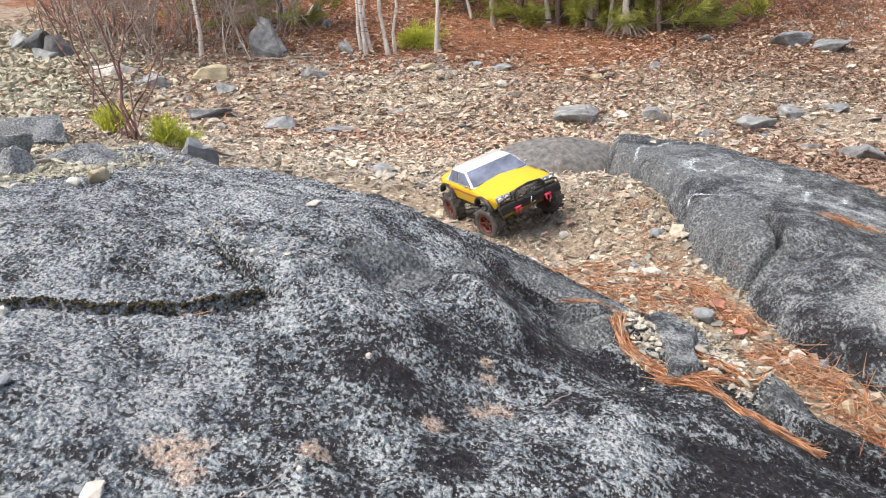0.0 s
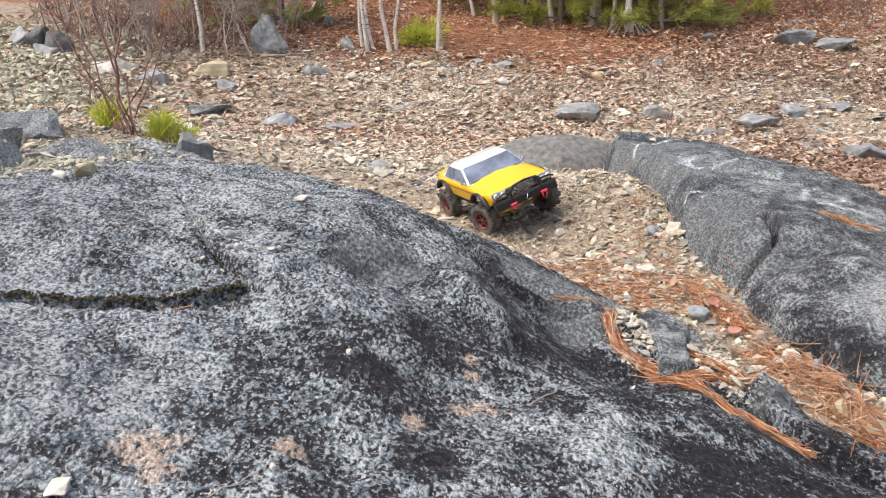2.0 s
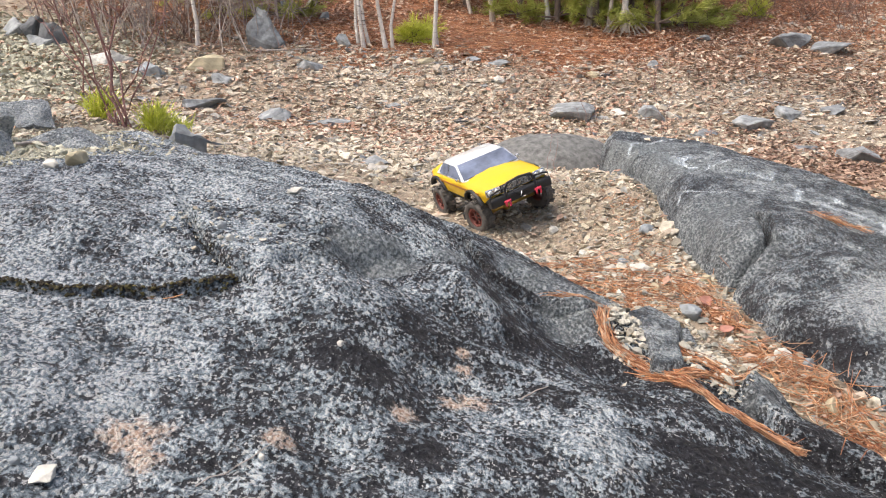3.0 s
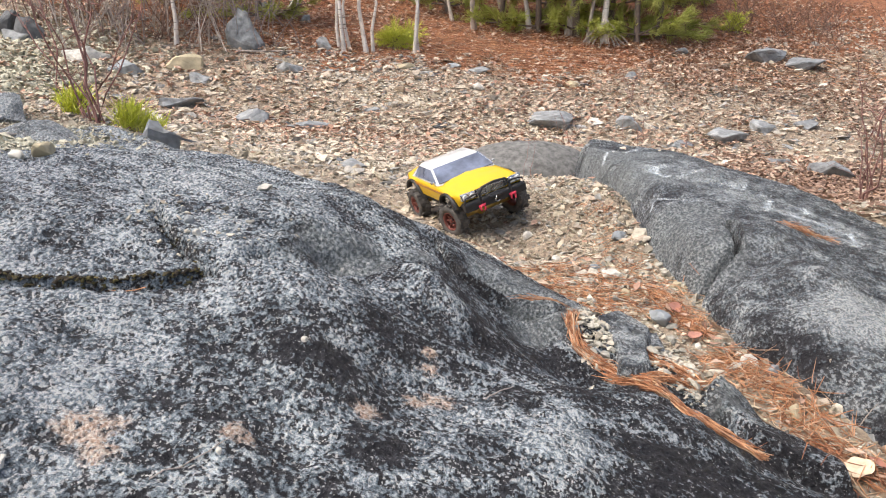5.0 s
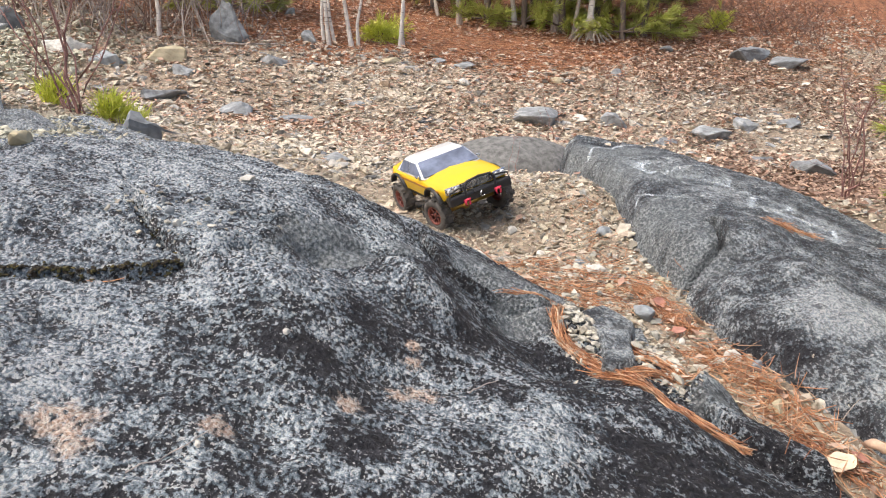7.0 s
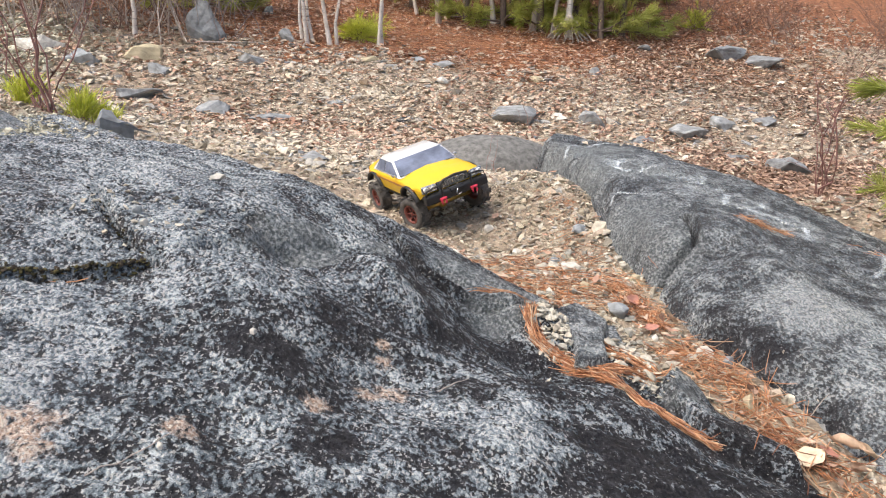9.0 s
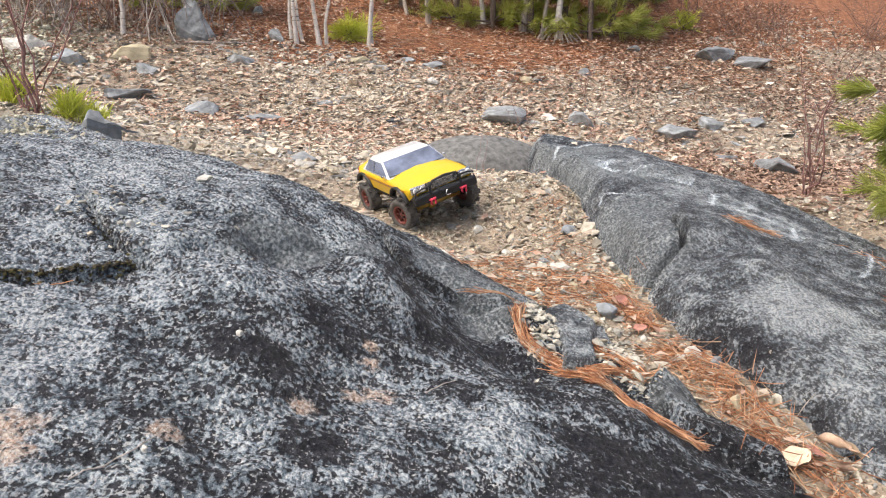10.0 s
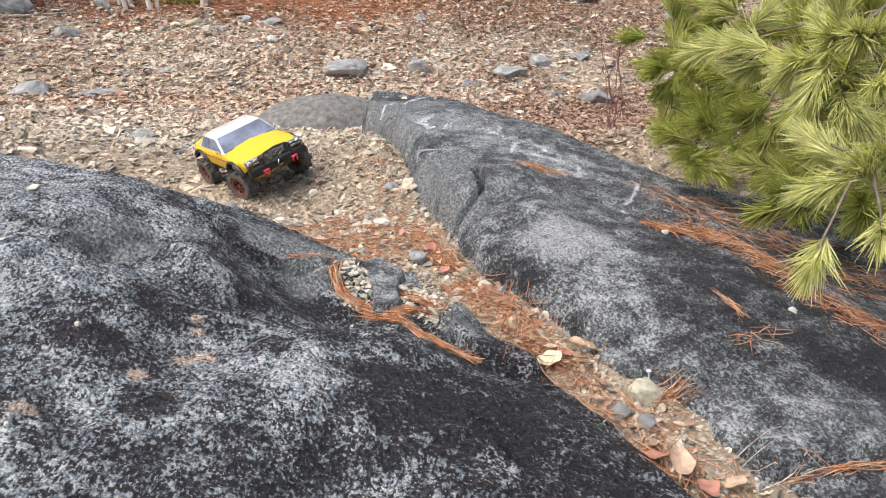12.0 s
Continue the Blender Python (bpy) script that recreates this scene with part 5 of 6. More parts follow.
def wheel_parts(car, x, y, z, steer):
    s = 1 if x > 0 else -1
    w = part("wheel", lathe([(-0.012, 0.012), (0.012, 0.012), (0.012, 0.006), (-0.012, 0.006)], 12), BLACK, car)
    w.matrix_basis = pose(x, y, z, 0, 0, steer) @ Matrix.Diagonal((1, TYRE_R / 0.053, TYRE_R / 0.053, 1))
    hw = TYRE_W / 2
    tyre = lathe([(-hw * 0.8, 0.030), (-hw, 0.038), (-hw * 0.95, 0.047), (-hw * 0.75, 0.0515), (hw * 0.75, 0.0515), (hw * 0.95, 0.047), (hw, 0.038), (hw * 0.8, 0.030)], 32)
    part("tyre", tyre, TYRE, w, "dusty black knobbly tyre", True)
    lugs = bmesh.new()
    for k in range(20):
        a = k * 18 + (9 if k % 2 else 0)
        for sx in (-1, 1):
            m = pose(0, 0, 0, a + (9 if sx > 0 else 0), 0, 0) @ pose(sx * hw * 0.5, 0.0525, 0, 0, 0, sx * 18)
            bmesh.ops.create_cube(lugs, size=1.0, matrix=m @ Matrix.Diagonal((hw * 0.85, 0.004, 0.007, 1)))
    part("tread", lugs, TYRE, w)
    rim = lathe([(s * hw * 0.7, 0.031), (s * hw * 0.85, 0.030), (s * hw * 0.8, 0.026), (s * hw * 0.3, 0.024), (-s * hw * 0.6, 0.027), (-s * hw * 0.6, 0.031)], 24)
    for k in range(6):
        a = radians(60 * k)
        rod(rim, (s * hw * 0.42, 0.008 * math.cos(a), 0.008 * math.sin(a)), (s * hw * 0.55, 0.026 * math.cos(a), 0.026 * math.sin(a)), 0.0035, 0.0025, 6)
    rod(rim, (s * hw * 0.2, 0, 0), (s * hw * 0.6, 0, 0), 0.009, 0.007, 12)
    part("rim", rim, RIM, w, "red metal wheel rim", True)


def car_side(y):
    """Half width, height of the lower edge, of the shoulder and of the top at y."""
    t = abs(y) / 0.25
    half = 0.122 * (1 - 0.10 * max(0, t - 0.55) ** 2 * 4) - (0.012 if y < -0.2 else 0.0)
    low = 0.098
    for yc in (AXLE_F, AXLE_R):
        if abs(y - yc) < 0.062:
            low = max(low, 0.090 + 0.050 * math.sqrt(1 - ((y - yc) / 0.062) ** 2))
    low += 0.012 * max(0, (-y - 0.2) / 0.05) + 0.026 * max(0, (y - 0.205) / 0.04)
    shoulder = 0.150 - 0.004 * (y / 0.25) - 0.012 * max(0, -y - 0.12) / 0.13
    top = shoulder + 0.012 - 0.006 * max(0, (y - 0.1) / 0.15)
    return half, low, shoulder, top


LIFT = 0.011


def toy_truck(place):
    car = thing("toy_truck", "yellow radio-controlled rock crawler with a white-roofed coupe body", "toy car", "", place)
    # painted shell
    bm = bmesh.new()
    ys = np.linspace(-0.25, 0.245, 67)
    rows = []
    for y in ys:
        h, lo, sh, top = car_side(float(y))
        ridge = 0.006 * math.exp(-((y - 0.15) / 0.12) ** 2)
        prof = [(h * 0.965, lo), (h * 0.99, lo + (sh - lo) * 0.35), (h, lo + (sh - lo) * 0.62), (h * 0.985, sh - 0.006), (h * 0.95, sh + 0.001), (h * 0.80, sh + 0.004),
                (h * 0.5, top), (h * 0.2, top + ridge * 0.4), (0, top + ridge)]
        line = prof + [(-a, b) for a, b in prof[:-1][::-1]]
        rows.append([bm.verts.new((a, float(y), b)) for a, b in line])
    for p, q in zip(rows, rows[1:]):
        for i in range(len(p) - 1):
            bm.faces.new((p[i], p[i + 1], q[i + 1], q[i]))
    # closed nose and tail down to the bumper line
    for row, yy in ((rows[-1], 0.248), (rows[0], -0.247)):
        bm.faces.new(row)
    part("body_shell", bm, YELLOW, car, "glossy yellow painted body shell", True)
    # cabin
    bm = bmesh.new()
    zb = 0.153
    base = [(0.114, 0.078), (0.114, -0.165), (-0.114, -0.165), (-0.114, 0.078)]
    roof = [(0.095, 0.0), (0.095, -0.105), (-0.095, -0.105), (-0.095, 0.0)]
    lv = [[bm.verts.new((x, y, zb)) for x, y in base], [bm.verts.new((x, y, 0.199)) for x, y in roof]]
    cap = [bm.verts.new((x * 0.88, y * 0.9 - 0.006, 0.205)) for x, y in roof]
    lv.append(cap)
    for p, q in zip(lv, lv[1:]):
        for i in range(4):
            bm.faces.new((p[i], p[(i + 1) % 4], q[(i + 1) % 4], q[i]))
    bm.faces.new(cap)
    bmesh.ops.bevel(bm, geom=list(bm.edges), offset=0.004, segments=2, affect="EDGES")
    part("roof", bm, WHITE, car, "white painted roof and pillars", True)

    def pane(name, quad, out, label=""):
        bm = bmesh.new()
        c = sum((Vector(q) for q in quad), Vector()) / 4
        v = [bm.verts.new(Vector(q) + Vector(out) * 0.0025) for q in quad]
        f = bm.faces.new(v)
        r = bmesh.ops.extrude_face_region(bm, geom=[f])
        bmesh.ops.translate(bm, verts=[g for g in r["geom"] if isinstance(g, bmesh.types.BMVert)], vec=Vector(out) * -0.003)
        part(name, bm, TINT, car, label)

    pane("windscreen", [(-0.108, 0.073, 0.158), (0.108, 0.073, 0.158), (0.091, 0.006, 0.1965), (-0.091, 0.006, 0.1965)], (0, 0.5, 0.86), "sloping tinted windscreen")
    pane("rear_window", [(0.106, -0.158, 0.159), (-0.106, -0.158, 0.159), (-0.09, -0.110, 0.195), (0.09, -0.110, 0.195)], (0, -0.6, 0.8))
    for s in (-1, 1):
        pane("side_window", [(s * 0.1125, 0.058, 0.159), (s * 0.1125, -0.045, 0.159), (s * 0.0975, -0.045, 0.195), (s * 0.0975, 0.000, 0.195)], (s * 0.93, 0, 0.36))
        pane("side_window", [(s * 0.1125, -0.053, 0.159), (s * 0.1125, -0.128, 0.159), (s * 0.0975, -0.100, 0.195), (s * 0.0975, -0.053, 0.195)], (s * 0.93, 0, 0.36))
        bm = bmesh.new()
        for y0 in np.linspace(-0.20, 0.20, 21)[:-1]:
            ya, yb = float(y0), float(y0) + 0.02
            qs = []
            for y in (ya, yb):
                h, lo, sh, top = car_side(y)
                qs += [(s * (h + 0.0015), y, 0.122 + 0.02 * 0.5), (s * (h + 0.0015), y, 0.139)]
            v = [bm.verts.new(q) for q in (qs[0], qs[2], qs[3], qs[1])]
            bm.faces.new(v)
        bmesh.ops.remove_doubles(bm, verts=bm.verts, dist=0.0005)
        bmesh.ops.solidify(bm, geom=list(bm.faces), thickness=0.0012)
        part("side_stripe", bm, STRIPE, car, "orange-brown side stripe")
        for yc in (AXLE_F, AXLE_R):
            bm = bmesh.new()
            prev = None
            for k in range(15):
                a = radians(12 + 156 * k / 14)
                ring = [bm.verts.new((s * x, yc + r * math.cos(a), 0.090 + r * 0.84 * math.sin(a))) for x, r in ((0.108, 0.064), (0.130, 0.064), (0.130, 0.058), (0.108, 0.058))]
                if prev:
                    for i in range(4):
                        bm.faces.new((prev[i], prev[(i + 1) % 4], ring[(i + 1) % 4], ring[i]))
                prev = ring
            part("fender_flare", bm, BLACK, car, "black plastic fender flare", True)
        bm = bmesh.new()
        box(bm, (0.010, 0.17, 0.012), (s * 0.104, 0, 0.084), bevel=0.003)
        part("rock_slider", bm, BLACK, car)
        bm = bmesh.new()
        box(bm, (0.012, 0.016, 0.009), (s * 0.122, 0.05, 0.163), bevel=0.003)
        rod(bm, (s * 0.108, 0.05, 0.158), (s * 0.122, 0.05, 0.162), 0.002)
        part("wing_mirror", bm, CHROME, car)
        bm = bmesh.new()
        box(bm, (0.052, 0.010, 0.024), (s * 0.088, 0.2475, 0.141), (0, 0, s * -8), bevel=0.003)
        lamp = part("headlight", bm, CHROME, car, "silver headlight panel")
        for dx in (0.076, 0.100):
            bm = bmesh.new()
            bmesh.ops.create_cone(bm, cap_ends=True, segments=16, radius1=0.0095, radius2=0.008, depth=0.006, matrix=pose(s * dx, 0.2545, 0.141, -90, 0, 0))
            part("lens", bm, LENS, lamp)
        bm = bmesh.new()
        box(bm, (0.05, 0.004, 0.012), (s * 0.075, -0.251, 0.132), bevel=0.0015)
        part("tail_light", bm, PINK, car)
    # front face
    bm = bmesh.new()
    box(bm, (0.124, 0.008, 0.026), (0, 0.2475, 0.140), bevel=0.004)
    part("grille", bm, BLACK, car, "dark front grille panel")
    bm = bmesh.new()
    for k in range(7):
        box(bm, (0.112, 0.003, 0.0014), (0, 0.2520, 0.130 + 0.0034 * k))
    part("grille_bar", bm, CHROME, car)
    bump_ob = part("front_bumper", (lambda b: (box(b, (0.232, 0.030, 0.030), (0, 0.258, 0.108), bevel=0.006), b)[1])(bmesh.new()), BLACK, car, "black steel front bumper")
    pts = [(-0.056, 0.270, 0.105), (-0.056, 0.273, 0.145), (-0.045, 0.273, 0.161), (0.0, 0.273, 0.166), (0.045, 0.273, 0.161), (0.056, 0.273, 0.145), (0.056, 0.270, 0.105)]
    part("bull_bar", tubes_mesh("bull_bar", [tube(pts, 0.0042, 10)]), BLACK, bump_ob)
    for s in (-1, 1):
        hoop = [(s * 0.056, 0.272, 0.148), (s * 0.085, 0.272, 0.147), (s * 0.108, 0.268, 0.140), (s * 0.113, 0.264, 0.122), (s * 0.108, 0.262, 0.104)]
        part("light_guard", tubes_mesh("light_guard", [tube(hoop, 0.0032, 8)]), BLACK, bump_ob)
    bm = bmesh.new()
    box(bm, (0.055, 0.02, 0.016), (0, 0.262, 0.118), bevel=0.003)
    rod(bm, (-0.025, 0.272, 0.118), (0.025, 0.272, 0.118), 0.006)
    part("winch", bm, BLACK, bump_ob)
    hook = [(0, 0.276, 0.118), (0.006, 0.281, 0.112), (0.010, 0.282, 0.105), (0.004, 0.282, 0.099), (-0.006, 0.282, 0.101)]
    part("winch_hook", tubes_mesh("winch_hook", [tube(hook, 0.002, 8)]), CHROME, bump_ob, "silver winch hook")
    for s in (-1, 1):
        ring = [(s * 0.058 + 0.008 * math.cos(a), 0.279, 0.094 + 0.010 * math.sin(a)) for a in np.linspace(-0.9, 4.1, 12)]
        part("tow_hook", tubes_mesh("tow_hook", [tube(ring, 0.0035, 8), tube([(s * 0.058 - 0.012, 0.277, 0.104), (s * 0.058 + 0.012, 0.277, 0.104)], 0.004, 8)]), PINK, bump_ob, "bright red tow shackle")
    bm = bmesh.new()
    box(bm, (0.19, 0.022, 0.016), (0, -0.262, 0.105), bevel=0.004)
    part("rear_bumper", bm, BLACK, car)
    # underside
    bm = bmesh.new()
    for s in (-1, 1):
        box(bm, (0.008, 0.50, 0.016), (s * 0.036, 0, 0.092), bevel=0.002)
    for y in (-0.2, -0.06, 0.07, 0.2):
        box(bm, (0.075, 0.012, 0.010), (0, y, 0.092))
    part("chassis_rail", bm, BLACK, car)
    bm = bmesh.new()
    box(bm, (0.066, 0.09, 0.02), (0, 0.0, 0.078), bevel=0.004)
    part("skid_plate", bm, BLACK, car)
    for y in (AXLE_F, AXLE_R):
        bm = bmesh.new()
        rod(bm, (-HALF_TRACK + 0.02, y, TYRE_R), (HALF_TRACK - 0.02, y, TYRE_R), 0.009, sides=14)
        bmesh.ops.create_icosphere(bm, subdivisions=2, radius=0.019, matrix=pose(0.012, y, TYRE_R))
        ax = part("axle", bm, GOLD, car, "gold alloy axle housing", True)
        for s in (-1, 1):
            bm = bmesh.new()
            rod(bm, (s * 0.045, y * 0.99, TYRE_R + 0.008), (s * 0.036, y * 0.30, 0.078), 0.0035)
            part("suspension_link", bm, GOLD, ax)
            bm = bmesh.new()
            rod(bm, (s * 0.058, y, TYRE_R + 0.01), (s * 0.046, y * 0.9, 0.125), 0.0045)
            coil = [(s * (0.058 - 0.012 * k / 60) + 0.008 * math.cos(k * 0.75), y * (1 - 0.1 * k / 60) + 0.008 * math.sin(k * 0.75), TYRE_R + 0.015 + 0.05 * k / 60) for k in range(60)]
            part("shock_absorber", bm, GOLD, ax)
            part("coil_spring", tubes_mesh("coil_spring", [tube(coil, 0.0012, 5)]), BLACK, ax)
        for s in (-1, 1):
            wheel_parts(car, s * HALF_TRACK, y, TYRE_R, 14 if y > 0 else 0)
    for ob in car.children:
        if ob.name.split(".")[0] not in ("wheel", "axle"):
            ob.location.z += LIFT
    return car


# it climbs the gravel with its left side up
ahead = Vector((0.452, -0.892, 0.0))
right_dir = Vector((-0.875, -0.443, -0.27)).normalized()
ahead = (ahead - right_dir * ahead.dot(right_dir)).normalized()
turn3 = Matrix((right_dir, ahead, right_dir.cross(ahead))).transposed().to_4x4()
toy_truck(Matrix.Translation((0.110, 2.975, 0.322)) @ turn3 @ Matrix.Scale(1.1, 4))

# ---- plants ----
def bark_material(name, a, b, scale=40.0, bands=False):
    m, n, l, s = nodes_of(name, 0.9)
    f = noise_tex(n, l, coords(n, l, (1, 1, 0.35), world_space=False), scale, 5, 0.7)
    c = ramp(n, l, f, [(0.35, a), (0.65, b)])
    if bands:
        g = noise_tex(n, l, coords(n, l, (0.4, 0.4, 4), world_space=False), 14, 4, 0.6)
        c = mixed(n, l, ramp(n, l, g, [(0.58, grey(0)), (0.64, grey(0.85))]), c, (0.05, 0.045, 0.04))
    l.new(c, s.inputs["Base Color"])
    bump(n, l, s, f, 0.6, 0.004)
    return m


BIRCH = bark_material("birch_bark", (0.50, 0.46, 0.42), (0.72, 0.69, 0.65), 30, True)
GREYBARK = bark_material("grey_bark", (0.30, 0.26, 0.225), (0.56, 0.50, 0.45))
REDBARK = bark_material("red_twig_bark", (0.17, 0.085, 0.08), (0.34, 0.19, 0.165))
BROWNBARK = bark_material("brown_twig_bark", (0.13, 0.085, 0.07), (0.27, 0.18, 0.145))
THICKBARK = bark_material("thicket_bark", (0.20, 0.165, 0.155), (0.40, 0.345, 0.325))
PINEBARK = bark_material("pine_bark", (0.09, 0.07, 0.06), (0.22, 0.17, 0.14))
def needle_material(name, stops):
    """Thin living needles that let some light through."""
    m = island_material(name, stops, 0.45, 30, 0.25, 0.0002, 0.4)
    n, l = m.node_tree.nodes, m.node_tree.links
    b, out = n["Principled BSDF"], n["Material Output"]
    tr, mx = n.new("ShaderNodeBsdfTranslucent"), n.new("ShaderNodeMixShader")
    l.new(b.inputs["Base Color"].links[0].from_socket, tr.inputs["Color"])
    mx.inputs[0].default_value = 0.5
    l.new(b.outputs[0], mx.inputs[1])
    l.new(tr.outputs[0], mx.inputs[2])
    l.new(mx.outputs[0], out.inputs["Surface"])
    return m


GREEN = needle_material("pine_needle", [(0.0, (0.62, 0.65, 0.22)), (0.5, (0.80, 0.82, 0.38)), (1.0, (0.93, 0.93, 0.60))])
# far pines, and shade painted on all but two near-pine limbs
GREEN_DARK = needle_material("far_and_shaded_needle", [(0.0, (0.34, 0.39, 0.08)), (0.5, (0.53, 0.57, 0.15)), (1.0, (0.70, 0.72, 0.28))])
LIME = needle_material("young_needle", [(0.0, (0.58, 0.64, 0.09)), (0.5, (0.78, 0.82, 0.16)), (1.0, (0.90, 0.91, 0.32))])


def gz(x, y):
    return float(surface_z(np.array(float(x)), np.array(float(y))))


def tuft(tip, way, n, length, radius, fan=0.75, back=0.06, rings=3):
    """Needles that sweep forward from the end of a twig like a brush."""
    way = np.asarray(way, float) / np.linalg.norm(way)
    s = rng.uniform(-back, 0.004, n)
    side = rng.normal(0, 1, (n, 3))
    side -= (side @ way)[:, None] * way[None]
    side /= np.linalg.norm(side, axis=1, keepdims=True) + 1e-9
    open_ = np.abs(rng.normal(0, fan * 0.55, n)) + 0.35 * fan * (-s / back)
    d = way[None] + side * open_[:, None]
    return needles_at(np.asarray(tip)[None] + way[None] * s[:, None], d, rng.uniform(0.8, 1.0, n) * length, radius, rng.normal(0, 0.05, n), 0.06, None, rings)


def branchy(base, stems, height, spread, twigs, r0, seed, rise=0.9, fork=0.35, foot_r=0.0):
    """Bare stems from one base with side twigs: one list of tubes for the stems, one for the twigs."""
    r = np.random.default_rng(seed)
    big, small = [], []
    base = np.asarray(base, float)
    for k in range(stems):
        a = r.uniform(0, 6.283)
        out = np.array([math.cos(a), math.sin(a), 0]) * r.uniform(0.15, 1.0) * spread
        h = height * r.uniform(0.6, 1.05)
        foot = base + np.array([r.normal(0, r0 * 2.5 + foot_r), r.normal(0, r0 * 2.5 + foot_r), -0.03])
        p = crooked(foot, base + out + np.array([0, 0, h]), 9, h * 0.036, r)
        rad = r0 * r.uniform(0.6, 1.1)
        big.append(tube(p, np.linspace(rad, rad * 0.25, 9), 6))
        for _ in range(twigs):
            i = r.integers(2, 8)
            way = np.array([r.normal(0, 1), r.normal(0, 1), rise]) * h * fork * r.uniform(0.4, 1.0) * 0.6
            q = crooked(p[i], p[i] + way, 6, h * 0.012, r)
            small.append(tube(q, np.linspace(rad * 0.45, rad * 0.12, 6), 4))
            for _ in range(2):
                j = r.integers(1, 5)
                q2 = crooked(q[j], q[j] + np.array([r.normal(0, 1), r.normal(0, 1), rise * 0.8]) * h * fork * 0.28, 4, h * 0.006, r)
                small.append(tube(q2, np.linspace(rad * 0.22, rad * 0.08, 4), 3))
    return big, small


def bare_shrub(x, y, stems, height, spread, twigs, r0, seed, mat, label, group="bare shrubs", rise=0.9, foot_r=0.0):
    z = gz(x, y)
    ob = thing("bare_shrub", label, "shrub", group, pose(x, y, z))
    big, small = branchy((0, 0, 0), stems, height, spread, twigs, r0, seed, rise, 0.35, foot_r)
    for c, f in big:
        part("stem", mesh_of("stem", c, f, True), mat, ob)
    tagged(part("twig_tangle", tubes_mesh("twig_tangle", small), mat, ob), kind="stuff")
    return ob


# the shrub behind the ledge, with two young pines at its foot
bare_shrub(-1.60, 3.45, 9, 1.0, 0.75, 6, 0.0065, 11, REDBARK, "bare reddish shrub growing behind the ledge", "", 0.7)
for k, (x, y, n, h) in enumerate(((-1.72, 3.50, 190, 0.17), (-1.50, 3.55, 170, 0.19), (-1.42, 3.62, 110, 0.15))):
    ob = thing("young_pine", "bright yellow-green pine seedling at the shrub's foot", "seedling", "young pines", pose(x, y, gz(x, y) - 0.01))
    c, f = tube([(0, 0, 0), (0.01, 0, h * 0.6)], 0.005, 6)
    part("stem", mesh_of("stem", c, f, True), PINEBARK, ob)
    d = np.stack([rng.normal(0.15, 0.5, n), rng.normal(0, 0.45, n), np.ones(n)], -1)
    st = np.stack([rng.normal(0, 0.025, n), rng.normal(0, 0.025, n), rng.uniform(0, h * 0.35, n)], -1)
    c, f = needles_at(st, d, rng.uniform(0.5, 0.9, n) * h, 0.0022, rng.normal(0, 0.1, n), 0.15)
    tagged(part("needles", mesh_of("needles", c, f, True), LIME, ob), kind="stuff")

# thin reddish twigs on the slope
for k, (x, y, stems, h, sp) in enumerate(((0.98, 4.3, 5, 0.34, 0.16), (1.12, 5.0, 4, 0.5, 0.2), (0.42, 4.4, 2, 0.32, 0.06), (1.55, 5.2, 3, 0.42, 0.1), (1.25, 4.6, 3, 0.25, 0.1),
                                          (1.6, 7.5, 4, 0.5, 0.2), (0.9, 6.2, 4, 0.4, 0.2), (-0.3, 7.2, 3, 0.35, 0.15))):
    bare_shrub(x, y, stems, h, sp, 2, 0.003, 30 + k, REDBARK, "thin leafless reddish twigs standing in the rubble", "twigs on the slope", 0.6)
bare_shrub(2.02, 3.75, 6, 0.78, 0.28, 4, 0.0055, 51, REDBARK, "bare red-brown bush beside the outcrop", "", 0.8)
bare_shrub(-0.60, 2.12, 1, 0.10, 0.06, 2, 0.002, 52, PINEBARK, "small dead twig on the back of the ledge", "", 0.4)

# thicket at the edge of the wood
for k, (x, y, stems, h, sp) in enumerate(((-3.9, 8.0, 20, 1.9, 1.0), (-3.4, 7.9, 20, 1.8, 0.9), (-3.0, 8.2, 18, 1.9, 0.9), (-2.6, 8.0, 16, 1.7, 0.8), (-2.2, 8.3, 12, 1.6, 0.7), (-4.5, 8.4, 18, 2.0, 1.0),
                                          (-3.2, 8.5, 20, 1.9, 0.9), (-2.5, 8.6, 16, 1.8, 0.8), (-4.1, 8.5, 20, 2.0, 0.9), (-3.5, 7.5, 10, 1.3, 0.7), (-4.9, 8.9, 18, 2.2, 1.0), (-2.9, 8.8, 18, 2.2, 0.9), (-3.8, 9.0, 18, 2.2, 1.0))):
    bare_shrub(x, y, stems, h, sp * 1.15, 8, 0.0062, 60 + k, (GREYBARK, THICKBARK, BROWNBARK)[k % 3], "tangled leafless grey-brown shrub at the edge of the wood", "thicket", 0.5, 0.16)
for k, (x, y, stems, h, sp) in enumerate(((2.85, 10.6, 6, 1.0, 0.4), (4.4, 11.4, 24, 0.8, 1.0), (5.0, 11.6, 24, 0.8, 1.0), (3.2, 11.2, 6, 1.2, 0.4), (5.8, 10.5, 20, 0.9, 1.0), (4.0, 12.0, 20, 1.0, 1.0), (3.6, 11.0, 14, 0.7, 0.7), (6.6, 11.6, 22, 1.0, 1.0), (4.7, 10.7, 16, 0.6, 0.8))):
    bare_shrub(x, y, stems, h, sp, 5, 0.0042, 80 + k, BROWNBARK, "dense leafless brown brush under the trees", "brush", 0.6, 0.15)


